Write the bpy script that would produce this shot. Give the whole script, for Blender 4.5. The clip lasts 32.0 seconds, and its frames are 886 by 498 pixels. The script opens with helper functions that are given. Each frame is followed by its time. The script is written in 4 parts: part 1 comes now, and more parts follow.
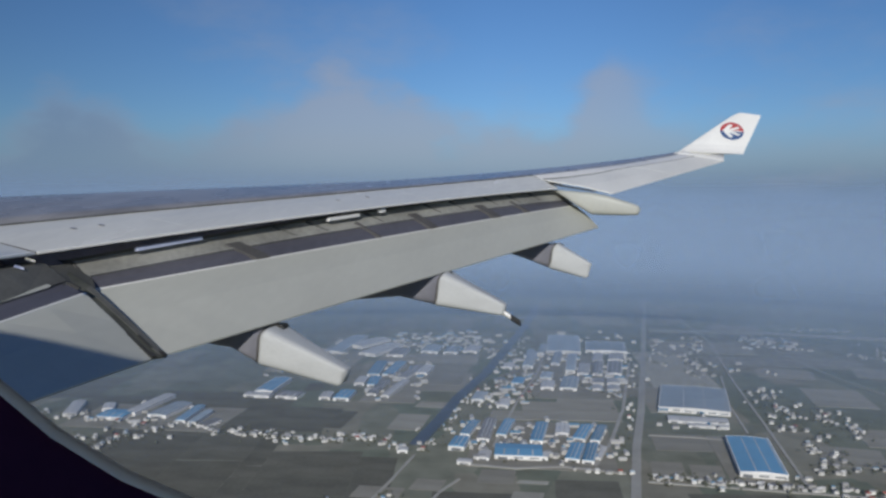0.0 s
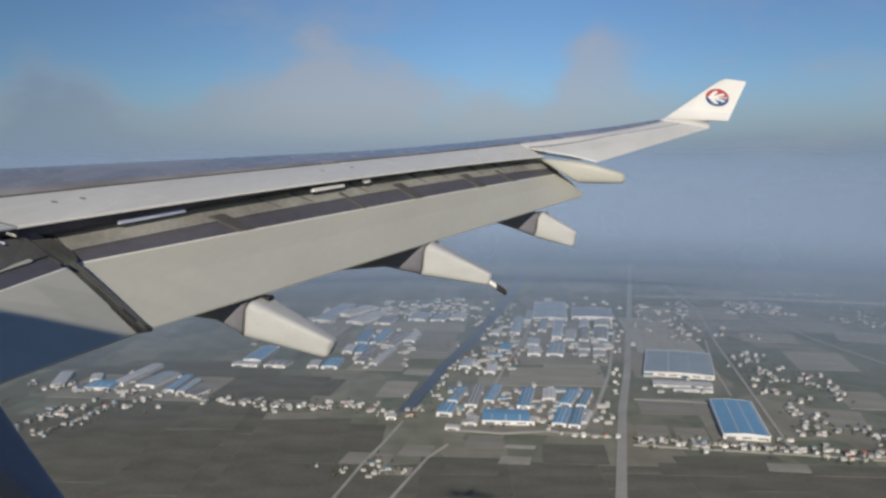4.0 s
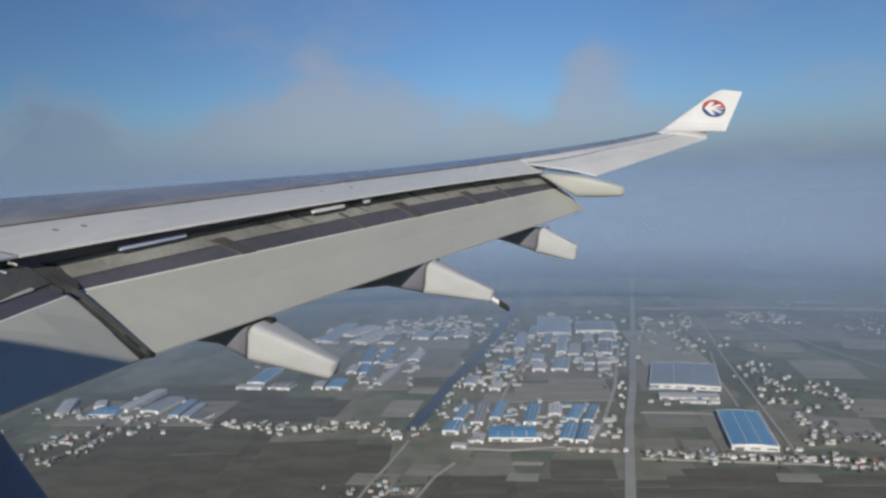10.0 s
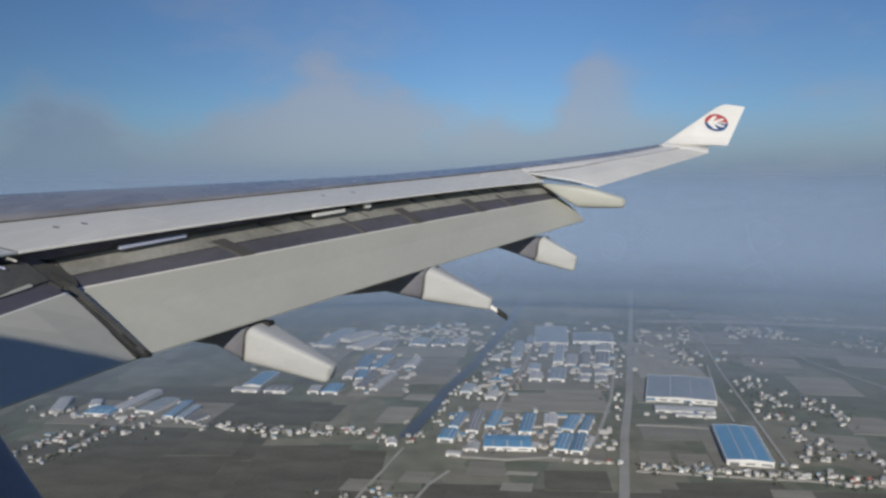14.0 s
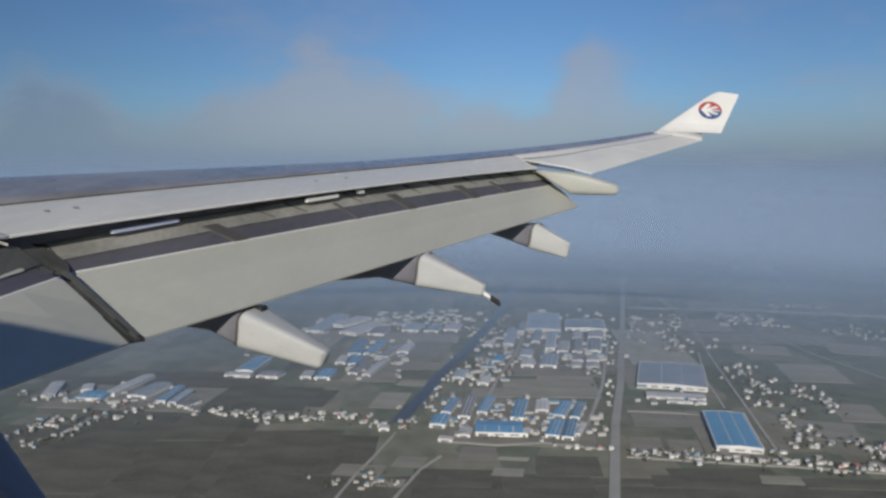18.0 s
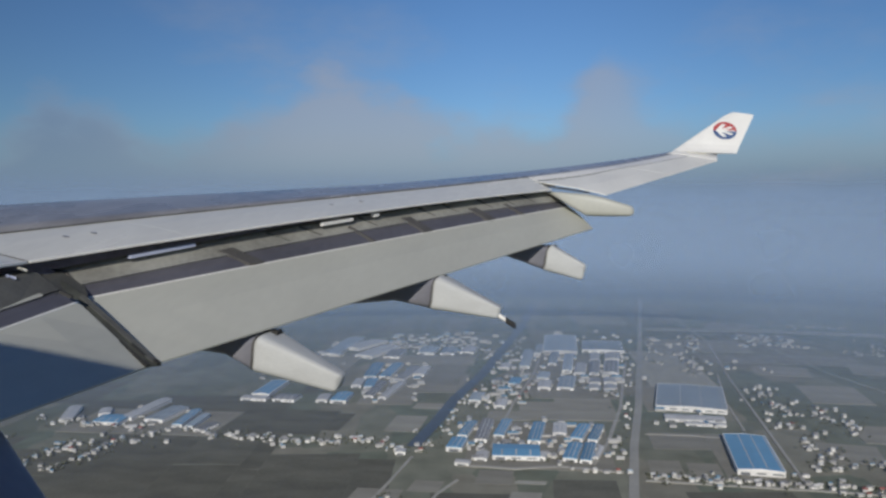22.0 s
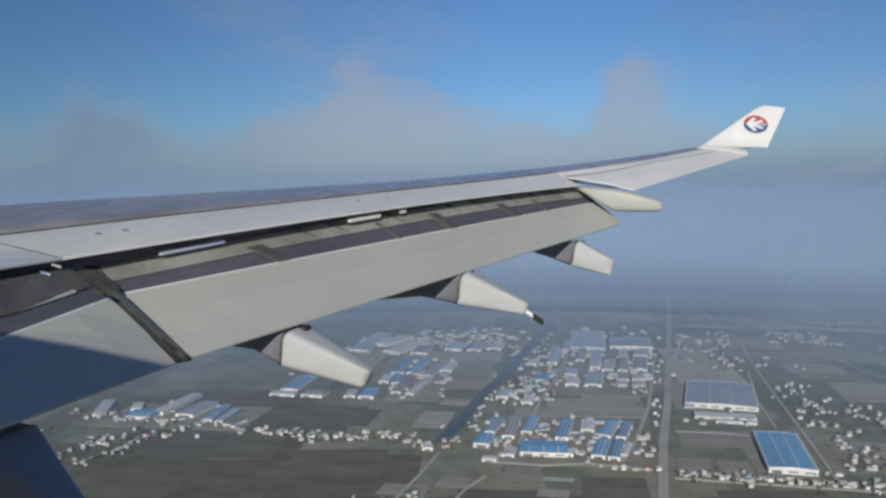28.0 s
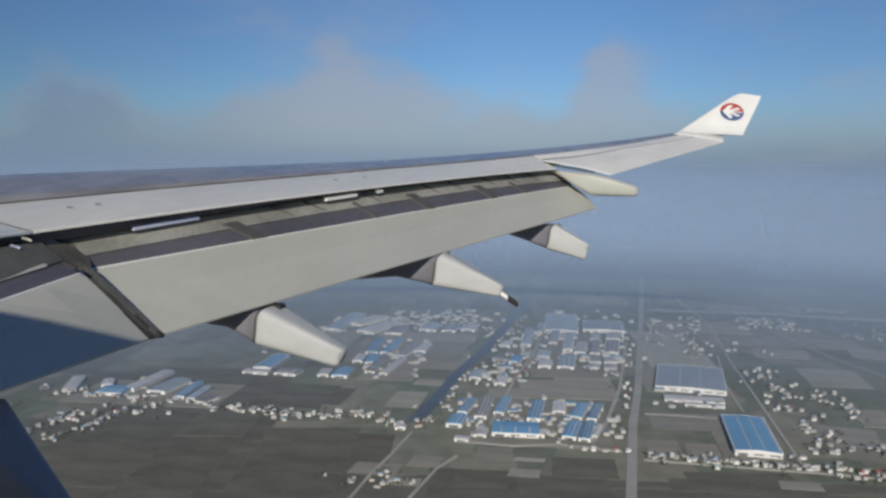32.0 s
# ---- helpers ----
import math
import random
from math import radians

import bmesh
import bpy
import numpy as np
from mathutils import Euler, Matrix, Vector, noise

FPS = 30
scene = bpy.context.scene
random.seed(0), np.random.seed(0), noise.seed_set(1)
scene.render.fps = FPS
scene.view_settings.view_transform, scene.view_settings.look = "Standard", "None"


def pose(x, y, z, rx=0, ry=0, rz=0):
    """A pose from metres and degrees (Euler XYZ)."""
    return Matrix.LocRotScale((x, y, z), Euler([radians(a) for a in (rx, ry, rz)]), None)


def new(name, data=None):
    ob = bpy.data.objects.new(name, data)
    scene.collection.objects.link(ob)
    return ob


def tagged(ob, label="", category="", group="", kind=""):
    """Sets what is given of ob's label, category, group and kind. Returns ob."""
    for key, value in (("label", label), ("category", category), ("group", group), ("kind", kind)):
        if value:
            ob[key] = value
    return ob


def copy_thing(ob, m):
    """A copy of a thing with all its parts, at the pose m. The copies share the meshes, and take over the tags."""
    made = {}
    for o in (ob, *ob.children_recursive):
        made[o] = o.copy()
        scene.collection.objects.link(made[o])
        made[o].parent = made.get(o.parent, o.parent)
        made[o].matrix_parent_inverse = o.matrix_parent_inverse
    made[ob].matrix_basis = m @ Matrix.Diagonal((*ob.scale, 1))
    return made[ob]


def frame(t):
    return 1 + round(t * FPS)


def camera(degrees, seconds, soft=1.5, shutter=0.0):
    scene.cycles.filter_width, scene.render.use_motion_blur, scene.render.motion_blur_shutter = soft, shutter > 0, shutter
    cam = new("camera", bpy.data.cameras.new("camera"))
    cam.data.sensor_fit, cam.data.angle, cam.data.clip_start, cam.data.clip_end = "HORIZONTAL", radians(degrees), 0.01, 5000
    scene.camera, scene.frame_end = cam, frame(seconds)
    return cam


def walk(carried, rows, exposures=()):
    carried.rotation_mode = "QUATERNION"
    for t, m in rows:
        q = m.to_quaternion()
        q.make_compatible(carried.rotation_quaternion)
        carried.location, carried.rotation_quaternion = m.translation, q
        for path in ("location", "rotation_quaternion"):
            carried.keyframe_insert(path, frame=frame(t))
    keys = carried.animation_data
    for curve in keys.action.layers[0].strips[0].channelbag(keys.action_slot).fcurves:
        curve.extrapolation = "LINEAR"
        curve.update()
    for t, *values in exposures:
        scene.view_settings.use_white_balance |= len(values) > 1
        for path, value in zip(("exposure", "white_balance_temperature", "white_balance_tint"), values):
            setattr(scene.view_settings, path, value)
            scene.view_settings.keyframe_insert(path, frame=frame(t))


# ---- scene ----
# ---- camera ----
EYE = 430.0
HEADING = -10.4
cam = camera(59.0, 32.0, soft=2.7)
ROWS = (
    (0.0, 86.31, -0.23, 1.90, 0.002, -0.005, 0.001),
    (0.5, 87.11, -0.08, 2.53, -0.007, -0.005, -0.002),
    (1.0, 88.67, 2.12, 1.45, -0.004, 0.002, -0.003),
    (1.5, 89.45, 2.81, 1.09, -0.001, 0.004, -0.003),
    (2.0, 86.45, 1.21, 1.55, -0.007, -0.006, -0.002),
    (2.5, 86.49, 1.11, 3.85, 0.007, 0.003, 0.002),
    (3.0, 86.60, 1.76, 2.73, 0.005, 0.002, 0.003),
    (3.5, 83.78, -0.04, 1.02, -0.001, 0.001, -0.001),
    (5.5, 85.42, 1.55, 0.51, 0.004, 0.000, 0.003),
    (6.0, 85.67, 1.66, 0.82, -0.002, -0.005, 0.000),
    (6.5, 85.35, 1.44, 0.72, 0.001, -0.003, 0.002),
    (7.0, 85.63, 1.00, 0.66, -0.001, -0.006, 0.001),
    (7.5, 85.03, 1.51, 1.19, 0.002, -0.001, 0.001),
    (8.0, 84.83, 2.48, 1.54, -0.002, -0.004, 0.001),
    (8.5, 85.09, 1.95, 1.89, 0.005, 0.006, 0.001),
    (9.0, 84.99, 1.77, 1.33, 0.000, -0.003, 0.002),
    (9.5, 85.01, 1.54, 1.18, 0.000, -0.001, 0.000),
    (10.0, 85.24, 1.68, 0.85, 0.003, 0.005, 0.001),
    (10.5, 85.05, 2.19, 0.95, 0.004, 0.000, 0.002),
    (11.0, 85.76, 2.15, 0.56, -0.004, 0.000, -0.002),
    (11.5, 84.52, 2.65, 0.97, -0.001, -0.004, 0.001),
    (12.0, 84.69, 2.33, -0.27, -0.004, -0.006, 0.001),
    (12.5, 85.17, 1.96, 0.37, -0.002, -0.004, 0.000),
    (13.0, 85.22, 2.91, 0.37, -0.002, -0.003, 0.001),
    (13.5, 85.54, 1.54, 0.74, -0.005, -0.002, -0.003),
    (14.0, 85.77, 0.23, 0.93, 0.000, 0.004, -0.002),
    (14.5, 85.58, 0.41, 0.83, -0.005, -0.001, -0.003),
    (16.5, 84.68, 0.21, 0.21, -0.001, -0.001, -0.002),
    (17.0, 84.59, 0.33, 0.27, -0.005, 0.005, -0.005),
    (17.5, 84.68, -0.01, 0.52, -0.007, 0.001, -0.005),
    (18.0, 84.76, -0.10, 0.45, -0.004, 0.005, -0.003),
    (18.5, 84.73, 0.04, 0.00, -0.003, 0.001, -0.002),
    (19.0, 85.46, 0.00, 0.00, 0.000, 0.000, 0.000),
    (19.5, 85.87, 0.00, 0.01, -0.010, -0.008, -0.002),
    (20.0, 85.80, -0.33, 0.21, 0.003, 0.006, 0.001),
    (20.5, 85.85, -0.66, 0.09, 0.002, -0.002, 0.001),
    (21.0, 86.16, -0.18, 0.05, 0.001, -0.006, 0.002),
    (21.5, 85.93, 0.15, 0.88, -0.003, -0.009, 0.000),
    (22.0, 86.39, 0.35, 1.54, 0.005, 0.000, 0.003),
    (22.5, 86.23, 0.66, 2.01, 0.005, -0.004, 0.003),
    (23.0, 85.68, 0.57, 2.95, 0.007, -0.001, 0.004),
    (23.5, 86.20, 0.83, 3.71, 0.001, 0.003, 0.000),
    (24.0, 85.91, 0.99, 3.83, -0.004, 0.003, -0.003),
    (24.5, 85.74, 0.87, 3.48, 0.006, 0.003, 0.003),
    (25.0, 86.45, 0.41, 3.32, 0.007, 0.003, 0.003),
    (25.5, 85.97, 0.57, 3.45, 0.004, 0.005, 0.002),
    (26.0, 86.52, 0.30, 3.26, 0.003, 0.000, 0.002),
    (26.5, 86.48, 0.64, 3.59, -0.002, 0.005, -0.003),
    (28.5, 85.92, 0.57, 3.41, 0.004, 0.005, 0.001),
    (29.0, 85.66, 0.08, 3.52, 0.000, 0.001, 0.001),
    (29.5, 85.44, -0.09, 3.83, 0.001, 0.004, 0.000),
    (30.0, 85.17, -0.48, 3.96, -0.001, 0.001, -0.002),
    (30.5, 86.26, -0.98, 3.42, 0.001, 0.005, -0.001),
    (31.0, 85.43, -1.02, 3.08, 0.000, 0.004, -0.002),
    (31.5, 84.46, -0.52, 2.41, 0.002, 0.002, 0.002),
    (32.0, 84.73, -0.58, 1.83, 0.000, -0.001, 0.000),
)
# the eye draws back from the window pane in the first second
SWAY = ((0.0, -0.020, -0.004, -0.036), (0.5, -0.020, -0.004, -0.036), (1.0, -0.012, -0.001, -0.020), (1.5, -0.005, 0.0, -0.012), (2.0, -0.008, 0.0, -0.018), (2.5, -0.013, 0.0, -0.026), (3.0, 0.0, 0.0, 0.0))


def sway(t):
    for (t0, *p0), (t1, *p1) in zip(SWAY, SWAY[1:]):
        if t0 <= t <= t1:
            k = (t - t0) / (t1 - t0)
            return [a + (b - a) * k for a, b in zip(p0, p1)]
    return [0.0, 0.0, 0.0]


walk(cam, [(t, pose(x + sway(t)[0], y + sway(t)[1], EYE + z + sway(t)[2], rx, ry, rz)) for t, rx, ry, rz, x, y, z in ROWS],
     exposures=((0.0, -0.03, 6250, 10), (1.5, 0.03, 6500, 10), (3.0, 0.15, 7100, 11), (6.0, 0.08, 7120, 11), (8.0, 0.04, 6950, 11), (10.0, 0.04, 6680, 10), (12.0, 0.07, 6750, 10), (14.0, 0.02, 6700, 10), (17.0, 0.0, 6800, 10), (20.0, -0.02, 6550, 10), (24.0, -0.04, 6500, 10), (29.0, 0.08, 6560, 10), (32.0, 0.07, 6750, 10)))

# ---- light ----
SUN_UP = 23.4
SUN_AFT = 9.0
world = bpy.data.worlds.new("sky")
scene.world = world
world.use_nodes = True
wn, wl = world.node_tree.nodes, world.node_tree.links
wn.clear()


def link(tree, a, b):
    tree.links.new(a, b)


sky = wn.new("ShaderNodeTexSky")
sky.sky_type, sky.sun_disc = "NISHITA", False
sky.sun_elevation, sky.sun_rotation = radians(SUN_UP), radians(186)
sky.altitude, sky.air_density, sky.dust_density, sky.ozone_density = 400, 1.0, 0.6, 2.0


def maths(op, a, b=None, c=None, clamp=False):
    """A math node in the sky; numbers are set, sockets are linked."""
    n = wn.new("ShaderNodeMath")
    n.operation, n.use_clamp = op, clamp
    for i, v in enumerate((a, b, c)):
        if v is not None:
            if isinstance(v, (int, float)):
                n.inputs[i].default_value = v
            else:
                wl.new(v, n.inputs[i])
    return n.outputs[0]


def ranged(v, x0, x1, y0=0.0, y1=1.0, smooth="SMOOTHSTEP"):
    n = wn.new("ShaderNodeMapRange")
    n.interpolation_type = smooth
    for i, k in enumerate((x0, x1, y0, y1)):
        n.inputs[i + 1].default_value = k
    wl.new(v, n.inputs[0])
    return n.outputs[0]


def blended(k, a, b, how="MIX"):
    n = wn.new("ShaderNodeMix")
    n.data_type, n.blend_type = "RGBA", how
    for key, v in (("Factor", k), ("A", a), ("B", b)):
        if isinstance(v, (int, float, tuple)):
            n.inputs[key].default_value = v
        else:
            wl.new(v, n.inputs[key])
    return n.outputs["Result"]


def cloud_noise(scale, place, detail, rough):
    mp = wn.new("ShaderNodeMapping")
    mp.inputs["Scale"].default_value, mp.inputs["Location"].default_value = scale, place
    wl.new(coord.outputs["Generated"], mp.inputs[0])
    n = wn.new("ShaderNodeTexNoise")
    n.inputs["Scale"].default_value, n.inputs["Detail"].default_value, n.inputs["Roughness"].default_value = 1.0, detail, rough
    wl.new(mp.outputs[0], n.inputs["Vector"])
    return n.outputs[0]


coord = wn.new("ShaderNodeTexCoord")
sep = wn.new("ShaderNodeSeparateXYZ")
wl.new(coord.outputs["Generated"], sep.inputs[0])
east, up = sep.outputs[0], sep.outputs[2]
# the clear sky: deeper ahead of the wing, a little redder overhead
tint = blended(ranged(up, 0.25, 0.8), (0.475, 0.675, 0.94, 1), (0.58, 0.66, 0.93, 1))
clear_sky = blended(1.0, sky.outputs[0], tint, "MULTIPLY")
deep = ranged(east, -0.52, 0.02, 0.71, 1.0, "LINEAR")
dim = wn.new("ShaderNodeVectorMath")
dim.operation = "SCALE"
wl.new(clear_sky, dim.inputs[0])
wl.new(deep, dim.inputs["Scale"])
# haze thickens towards the horizon
hazy = blended(ranged(up, 0.115, -0.01, 0.0, 0.92, "SMOOTHERSTEP"), dim.outputs[0], (1.92, 2.86, 4.28, 1))
fade = wn.new("ShaderNodeVectorMath")
fade.operation = "SCALE"
wl.new(hazy, fade.inputs[0])
wl.new(ranged(east, 0.08, 0.42, 1.0, 0.87), fade.inputs["Scale"])
# banks of soft cloud with uneven tops stand above the haze
crest = ranged(cloud_noise((3.4, 3.4, 0.0), (5.3, 0.0, 0.0), 2.0, 0.5), 0.35, 0.66, 0.02, 0.14)
swell = maths("MULTIPLY", ranged(east, -0.38, -0.14), ranged(east, 0.34, 0.1))
crest = maths("MULTIPLY_ADD", swell, 0.078, crest)
billow = cloud_noise((9.0, 9.0, 17.0), (1.1, 0.3, 0.0), 6.0, 0.55)
height = maths("MULTIPLY_ADD", billow, -0.17, maths("ADD", up, 0.085))
body = maths("SUBTRACT", crest, height)
mask = maths("MULTIPLY", maths("MULTIPLY", ranged(body, -0.028, 0.045), ranged(up, 0.005, 0.075, 0.12, 0.64)), ranged(east, 0.1, 0.34, 1.0, 0.45))
wisp = maths("MULTIPLY", ranged(cloud_noise((3.0, 3.0, 6.5), (2.2, 0.4, 0.5), 7.0, 0.58), 0.50, 0.74, 0.0, 0.5), ranged(up, 0.32, 0.12))
cloud_colour = blended(ranged(east, -0.5, -0.15), (1.92, 2.52, 3.65, 1), (3.85, 4.05, 4.7, 1))
cloud_colour = blended(ranged(body, 0.05, -0.01, 0.0, 0.55), cloud_colour, (3.5, 3.65, 4.25, 1))
clouded = blended(maths("MAXIMUM", mask, wisp), fade.outputs[0], cloud_colour)
back = wn.new("ShaderNodeBackground")
back.inputs["Strength"].default_value = 0.086
wl.new(clouded, back.inputs["Color"])
wout = wn.new("ShaderNodeOutputWorld")
wl.new(back.outputs[0], wout.inputs[0])

sun = new("sun", bpy.data.lights.new("sun", "SUN"))
sun.data.energy, sun.data.angle, sun.data.color = 3.0, radians(0.53), (1.0, 0.957, 0.89)
aim = Matrix.Rotation(radians(HEADING - 180), 3, "Z") @ Vector((
    math.sin(radians(SUN_AFT)) * math.cos(radians(SUN_UP)), -math.cos(radians(SUN_AFT)) * math.cos(radians(SUN_UP)), -math.sin(radians(SUN_UP))))
sun.matrix_world = Matrix.Translation((0, -200, 700)) @ aim.to_track_quat("-Z", "Y").to_matrix().to_4x4()


# ---- materials ----
def material(name, colour, rough=0.6, metal=0.0, vary=0.15, scale=1.0, stretch=(1, 1, 1), bump=0.0, fine=12.0, island=0.0, spec=0.5):
    """Paint, metal, earth or roofing: a base colour with blotches and grain at two scales, in metres."""
    m = bpy.data.materials.new(name)
    m.use_nodes = True
    t = m.node_tree
    b = t.nodes["Principled BSDF"]
    b.inputs["Roughness"].default_value, b.inputs["Metallic"].default_value = rough, metal
    b.inputs["Specular IOR Level"].default_value = spec
    tc = t.nodes.new("ShaderNodeTexCoord")
    mp = t.nodes.new("ShaderNodeMapping")
    mp.inputs["Scale"].default_value = stretch
    link(t, tc.outputs["Object"], mp.inputs[0])
    big = t.nodes.new("ShaderNodeTexNoise")
    big.inputs["Scale"].default_value, big.inputs["Detail"].default_value = scale, 5.0
    small = t.nodes.new("ShaderNodeTexNoise")
    small.inputs["Scale"].default_value, small.inputs["Detail"].default_value = scale * fine, 3.0
    for n in (big, small):
        link(t, mp.outputs[0], n.inputs["Vector"])
    add = t.nodes.new("ShaderNodeMath")
    add.operation = "MULTIPLY_ADD"
    link(t, small.outputs[0], add.inputs[0])
    add.inputs[1].default_value = 0.5
    link(t, big.outputs[0], add.inputs[2])
    rng = t.nodes.new("ShaderNodeMapRange")
    rng.inputs[1].default_value, rng.inputs[2].default_value = 0.45, 1.05
    rng.inputs[3].default_value, rng.inputs[4].default_value = 1 - vary, 1 + vary
    link(t, add.outputs[0], rng.inputs[0])
    last = rng.outputs[0]
    if island:
        info = t.nodes.new("ShaderNodeObjectInfo")
        spread = t.nodes.new("ShaderNodeMapRange")
        spread.inputs[3].default_value, spread.inputs[4].default_value = 1 - island, 1 + island
        link(t, info.outputs["Random"], spread.inputs[0])
        both = t.nodes.new("ShaderNodeMath")
        both.operation = "MULTIPLY"
        link(t, last, both.inputs[0])
        link(t, spread.outputs[0], both.inputs[1])
        last = both.outputs[0]
    tint = t.nodes.new("ShaderNodeVectorMath")
    tint.operation = "SCALE"
    tint.inputs[0].default_value = colour
    link(t, last, tint.inputs["Scale"])
    link(t, tint.outputs[0], b.inputs["Base Color"])
    rr = t.nodes.new("ShaderNodeMapRange")
    rr.inputs[3].default_value, rr.inputs[4].default_value = max(0.05, rough - 0.1), min(1, rough + 0.1)
    link(t, big.outputs[0], rr.inputs[0])
    link(t, rr.outputs[0], b.inputs["Roughness"])
    if bump:
        bp = t.nodes.new("ShaderNodeBump")
        bp.inputs["Strength"].default_value, bp.inputs["Distance"].default_value = bump, 0.01
        link(t, small.outputs[0], bp.inputs["Height"])
        link(t, bp.outputs[0], b.inputs["Normal"])
    return m


M_SPOILER = material("spoiler_grey_paint", (0.69, 0.68, 0.61), 0.25, 0.0, 0.10, 0.6, (2.5, 0.5, 1), 0.05, spec=0.8)
M_FLAP = material("flap_grey_paint", (0.478, 0.476, 0.41), 0.5, 0.0, 0.07, 0.5, (2.2, 0.6, 1), 0.05)
M_BOX = material("wing_box_dark_paint", (0.285, 0.280, 0.277), 0.27, 0.05, 0.42, 0.5, (1.2, 0.6, 1), 0.05, 6.0, spec=0.8)
M_SHROUD = material("soiled_metal", (0.325, 0.318, 0.28), 0.55, 0.2, 0.38, 1.2, (1.0, 0.8, 1), 0.12)
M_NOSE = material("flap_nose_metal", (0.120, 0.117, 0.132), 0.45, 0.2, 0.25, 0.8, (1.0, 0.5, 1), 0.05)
M_SMUDGE = material("oily_metal", (0.095, 0.09, 0.083), 0.6, 0.1, 0.3, 2.0, (1, 1, 1), 0.15)
M_GRIME = material("grimy_metal", (0.108, 0.107, 0.094), 0.65, 0.1, 0.35, 2.0, (1, 1, 1), 0.15)
M_BLACK = material("near_black", (0.035, 0.034, 0.03), 0.8, 0.0, 0.4, 3.0)
M_COVE = material("cove_paint", (0.52, 0.47, 0.54), 0.7, 0.0, 0.3, 1.5)
M_SEAL = material("rubber_seal", (0.075, 0.076, 0.060), 0.75, 0.0, 0.4, 4.0, (1, 1, 1), 0.2)
M_WHITE = material("white_gloss_paint", (0.80, 0.78, 0.72), 0.4, 0.0, 0.06, 1.2, (1, 1, 1), 0.03)
M_FAIRING = material("fairing_paint", (0.53, 0.535, 0.51), 0.62, 0.0, 0.12, 2.0, (0.6, 2.0, 2.0), 0.05)
M_AILERON = material("aileron_pale_paint", (0.80, 0.785, 0.715), 0.6, 0.0, 0.08, 0.6, (2.2, 0.6, 1), 0.04, spec=0.3)
# fairing paint darkened to hold the flap's shade; also colours the small hinge marks
M_SHADE_MARK_GREY = material("shade_and_mark_grey", (0.235, 0.232, 0.255), 0.4, 0.0, 0.12, 1.0)
M_BEAM = material("shade_tinted_beam_paint", (0.50, 0.54, 0.68), 0.5, 0.0, 0.12, 2.0, (1, 1, 1), 0.04)
M_RED = material("emblem_red", (0.44, 0.055, 0.055), 0.45, 0, 0.08, 3)
M_BLUE = material("emblem_blue", (0.035, 0.085, 0.21), 0.45, 0, 0.08, 3)
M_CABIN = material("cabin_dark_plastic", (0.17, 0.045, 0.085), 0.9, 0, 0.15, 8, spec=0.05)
M_RIM = material("window_rim_plastic", (0.60, 0.55, 0.52), 0.8, 0, 0.15, 12, spec=0.1)
rim_tree = M_RIM.node_tree
rim_glow, rim_mix = rim_tree.nodes.new("ShaderNodeBsdfTranslucent"), rim_tree.nodes.new("ShaderNodeMixShader")
rim_glow.inputs[0].default_value, rim_mix.inputs[0].default_value = (0.80, 0.76, 0.70, 1), 0.78
link(rim_tree, rim_tree.nodes["Principled BSDF"].outputs[0], rim_mix.inputs[1])
link(rim_tree, rim_glow.outputs[0], rim_mix.inputs[2])
link(rim_tree, rim_mix.outputs[0], rim_tree.nodes["Material Output"].inputs[0])
M_HULL = material("fuselage_white_paint", (0.70, 0.70, 0.70), 0.4, 0, 0.05, 0.5)

M_ROOF_BLUE = material("blue_sheet_roof", (0.135, 0.31, 0.46), 0.5, 0.0, 0.12, 0.03, (1, 1, 1), 0.0, 9, 0.25)
# pale blue roofing; on the far halls it also paints in the distance haze
M_ROOF_DULL = material("dull_blue_sheet_roof", (0.36, 0.42, 0.455), 0.55, 0.0, 0.15, 0.03, (1, 1, 1), 0.0, 9, 0.2)
M_ROOF_GREY = material("grey_roof", (0.26, 0.26, 0.26), 0.7, 0.0, 0.2, 0.05, (1, 1, 1), 0.0, 9, 0.3)
M_ROOF_PALE = material("pale_roof", (0.58, 0.57, 0.54), 0.6, 0.0, 0.15, 0.05, (1, 1, 1), 0.0, 9, 0.2)
M_ROOF_RED = material("red_tile_roof", (0.32, 0.10, 0.08), 0.7, 0.0, 0.2, 0.1, (1, 1, 1), 0.0, 9, 0.3)
M_WALL = material("white_render_wall", (0.62, 0.60, 0.55), 0.75, 0.0, 0.15, 0.06, (1, 1, 1), 0.0, 9, 0.35)
M_HALL = material("white_hall_wall", (0.82, 0.80, 0.75), 0.7, 0.0, 0.12, 0.05, (1, 1, 1), 0.0, 9, 0.15)
M_DARK = material("dark_opening", (0.17, 0.175, 0.18), 0.4, 0.0, 0.2, 0.2)
M_ROAD = material("road_asphalt", (0.40, 0.385, 0.335), 0.85, 0.0, 0.15, 0.02)
M_LANE = material("village_concrete_lane", (0.43, 0.41, 0.355), 0.85, 0.0, 0.2, 0.03)
M_WATER = material("canal_water", (0.085, 0.105, 0.13), 0.35, 0.0, 0.3, 0.01, spec=0.25)
M_TREE = material("tree_foliage", (0.115, 0.12, 0.085), 0.8, 0.0, 0.3, 0.2)
M_EARTH = material("bare_field_earth", (0.325, 0.305, 0.245), 0.9, 0.0, 0.2, 0.01, (1, 3, 1), 0.0, 12, 0.15)
M_STUBBLE = material("pale_stubble_field", (0.375, 0.355, 0.29), 0.9, 0.0, 0.2, 0.012, (3, 1, 1), 0.0, 12, 0.2)
M_CROP = material("green_crop_field", (0.149, 0.144, 0.109), 0.9, 0.0, 0.34, 0.012, (1, 2, 1), 0.0, 12, 0.08)


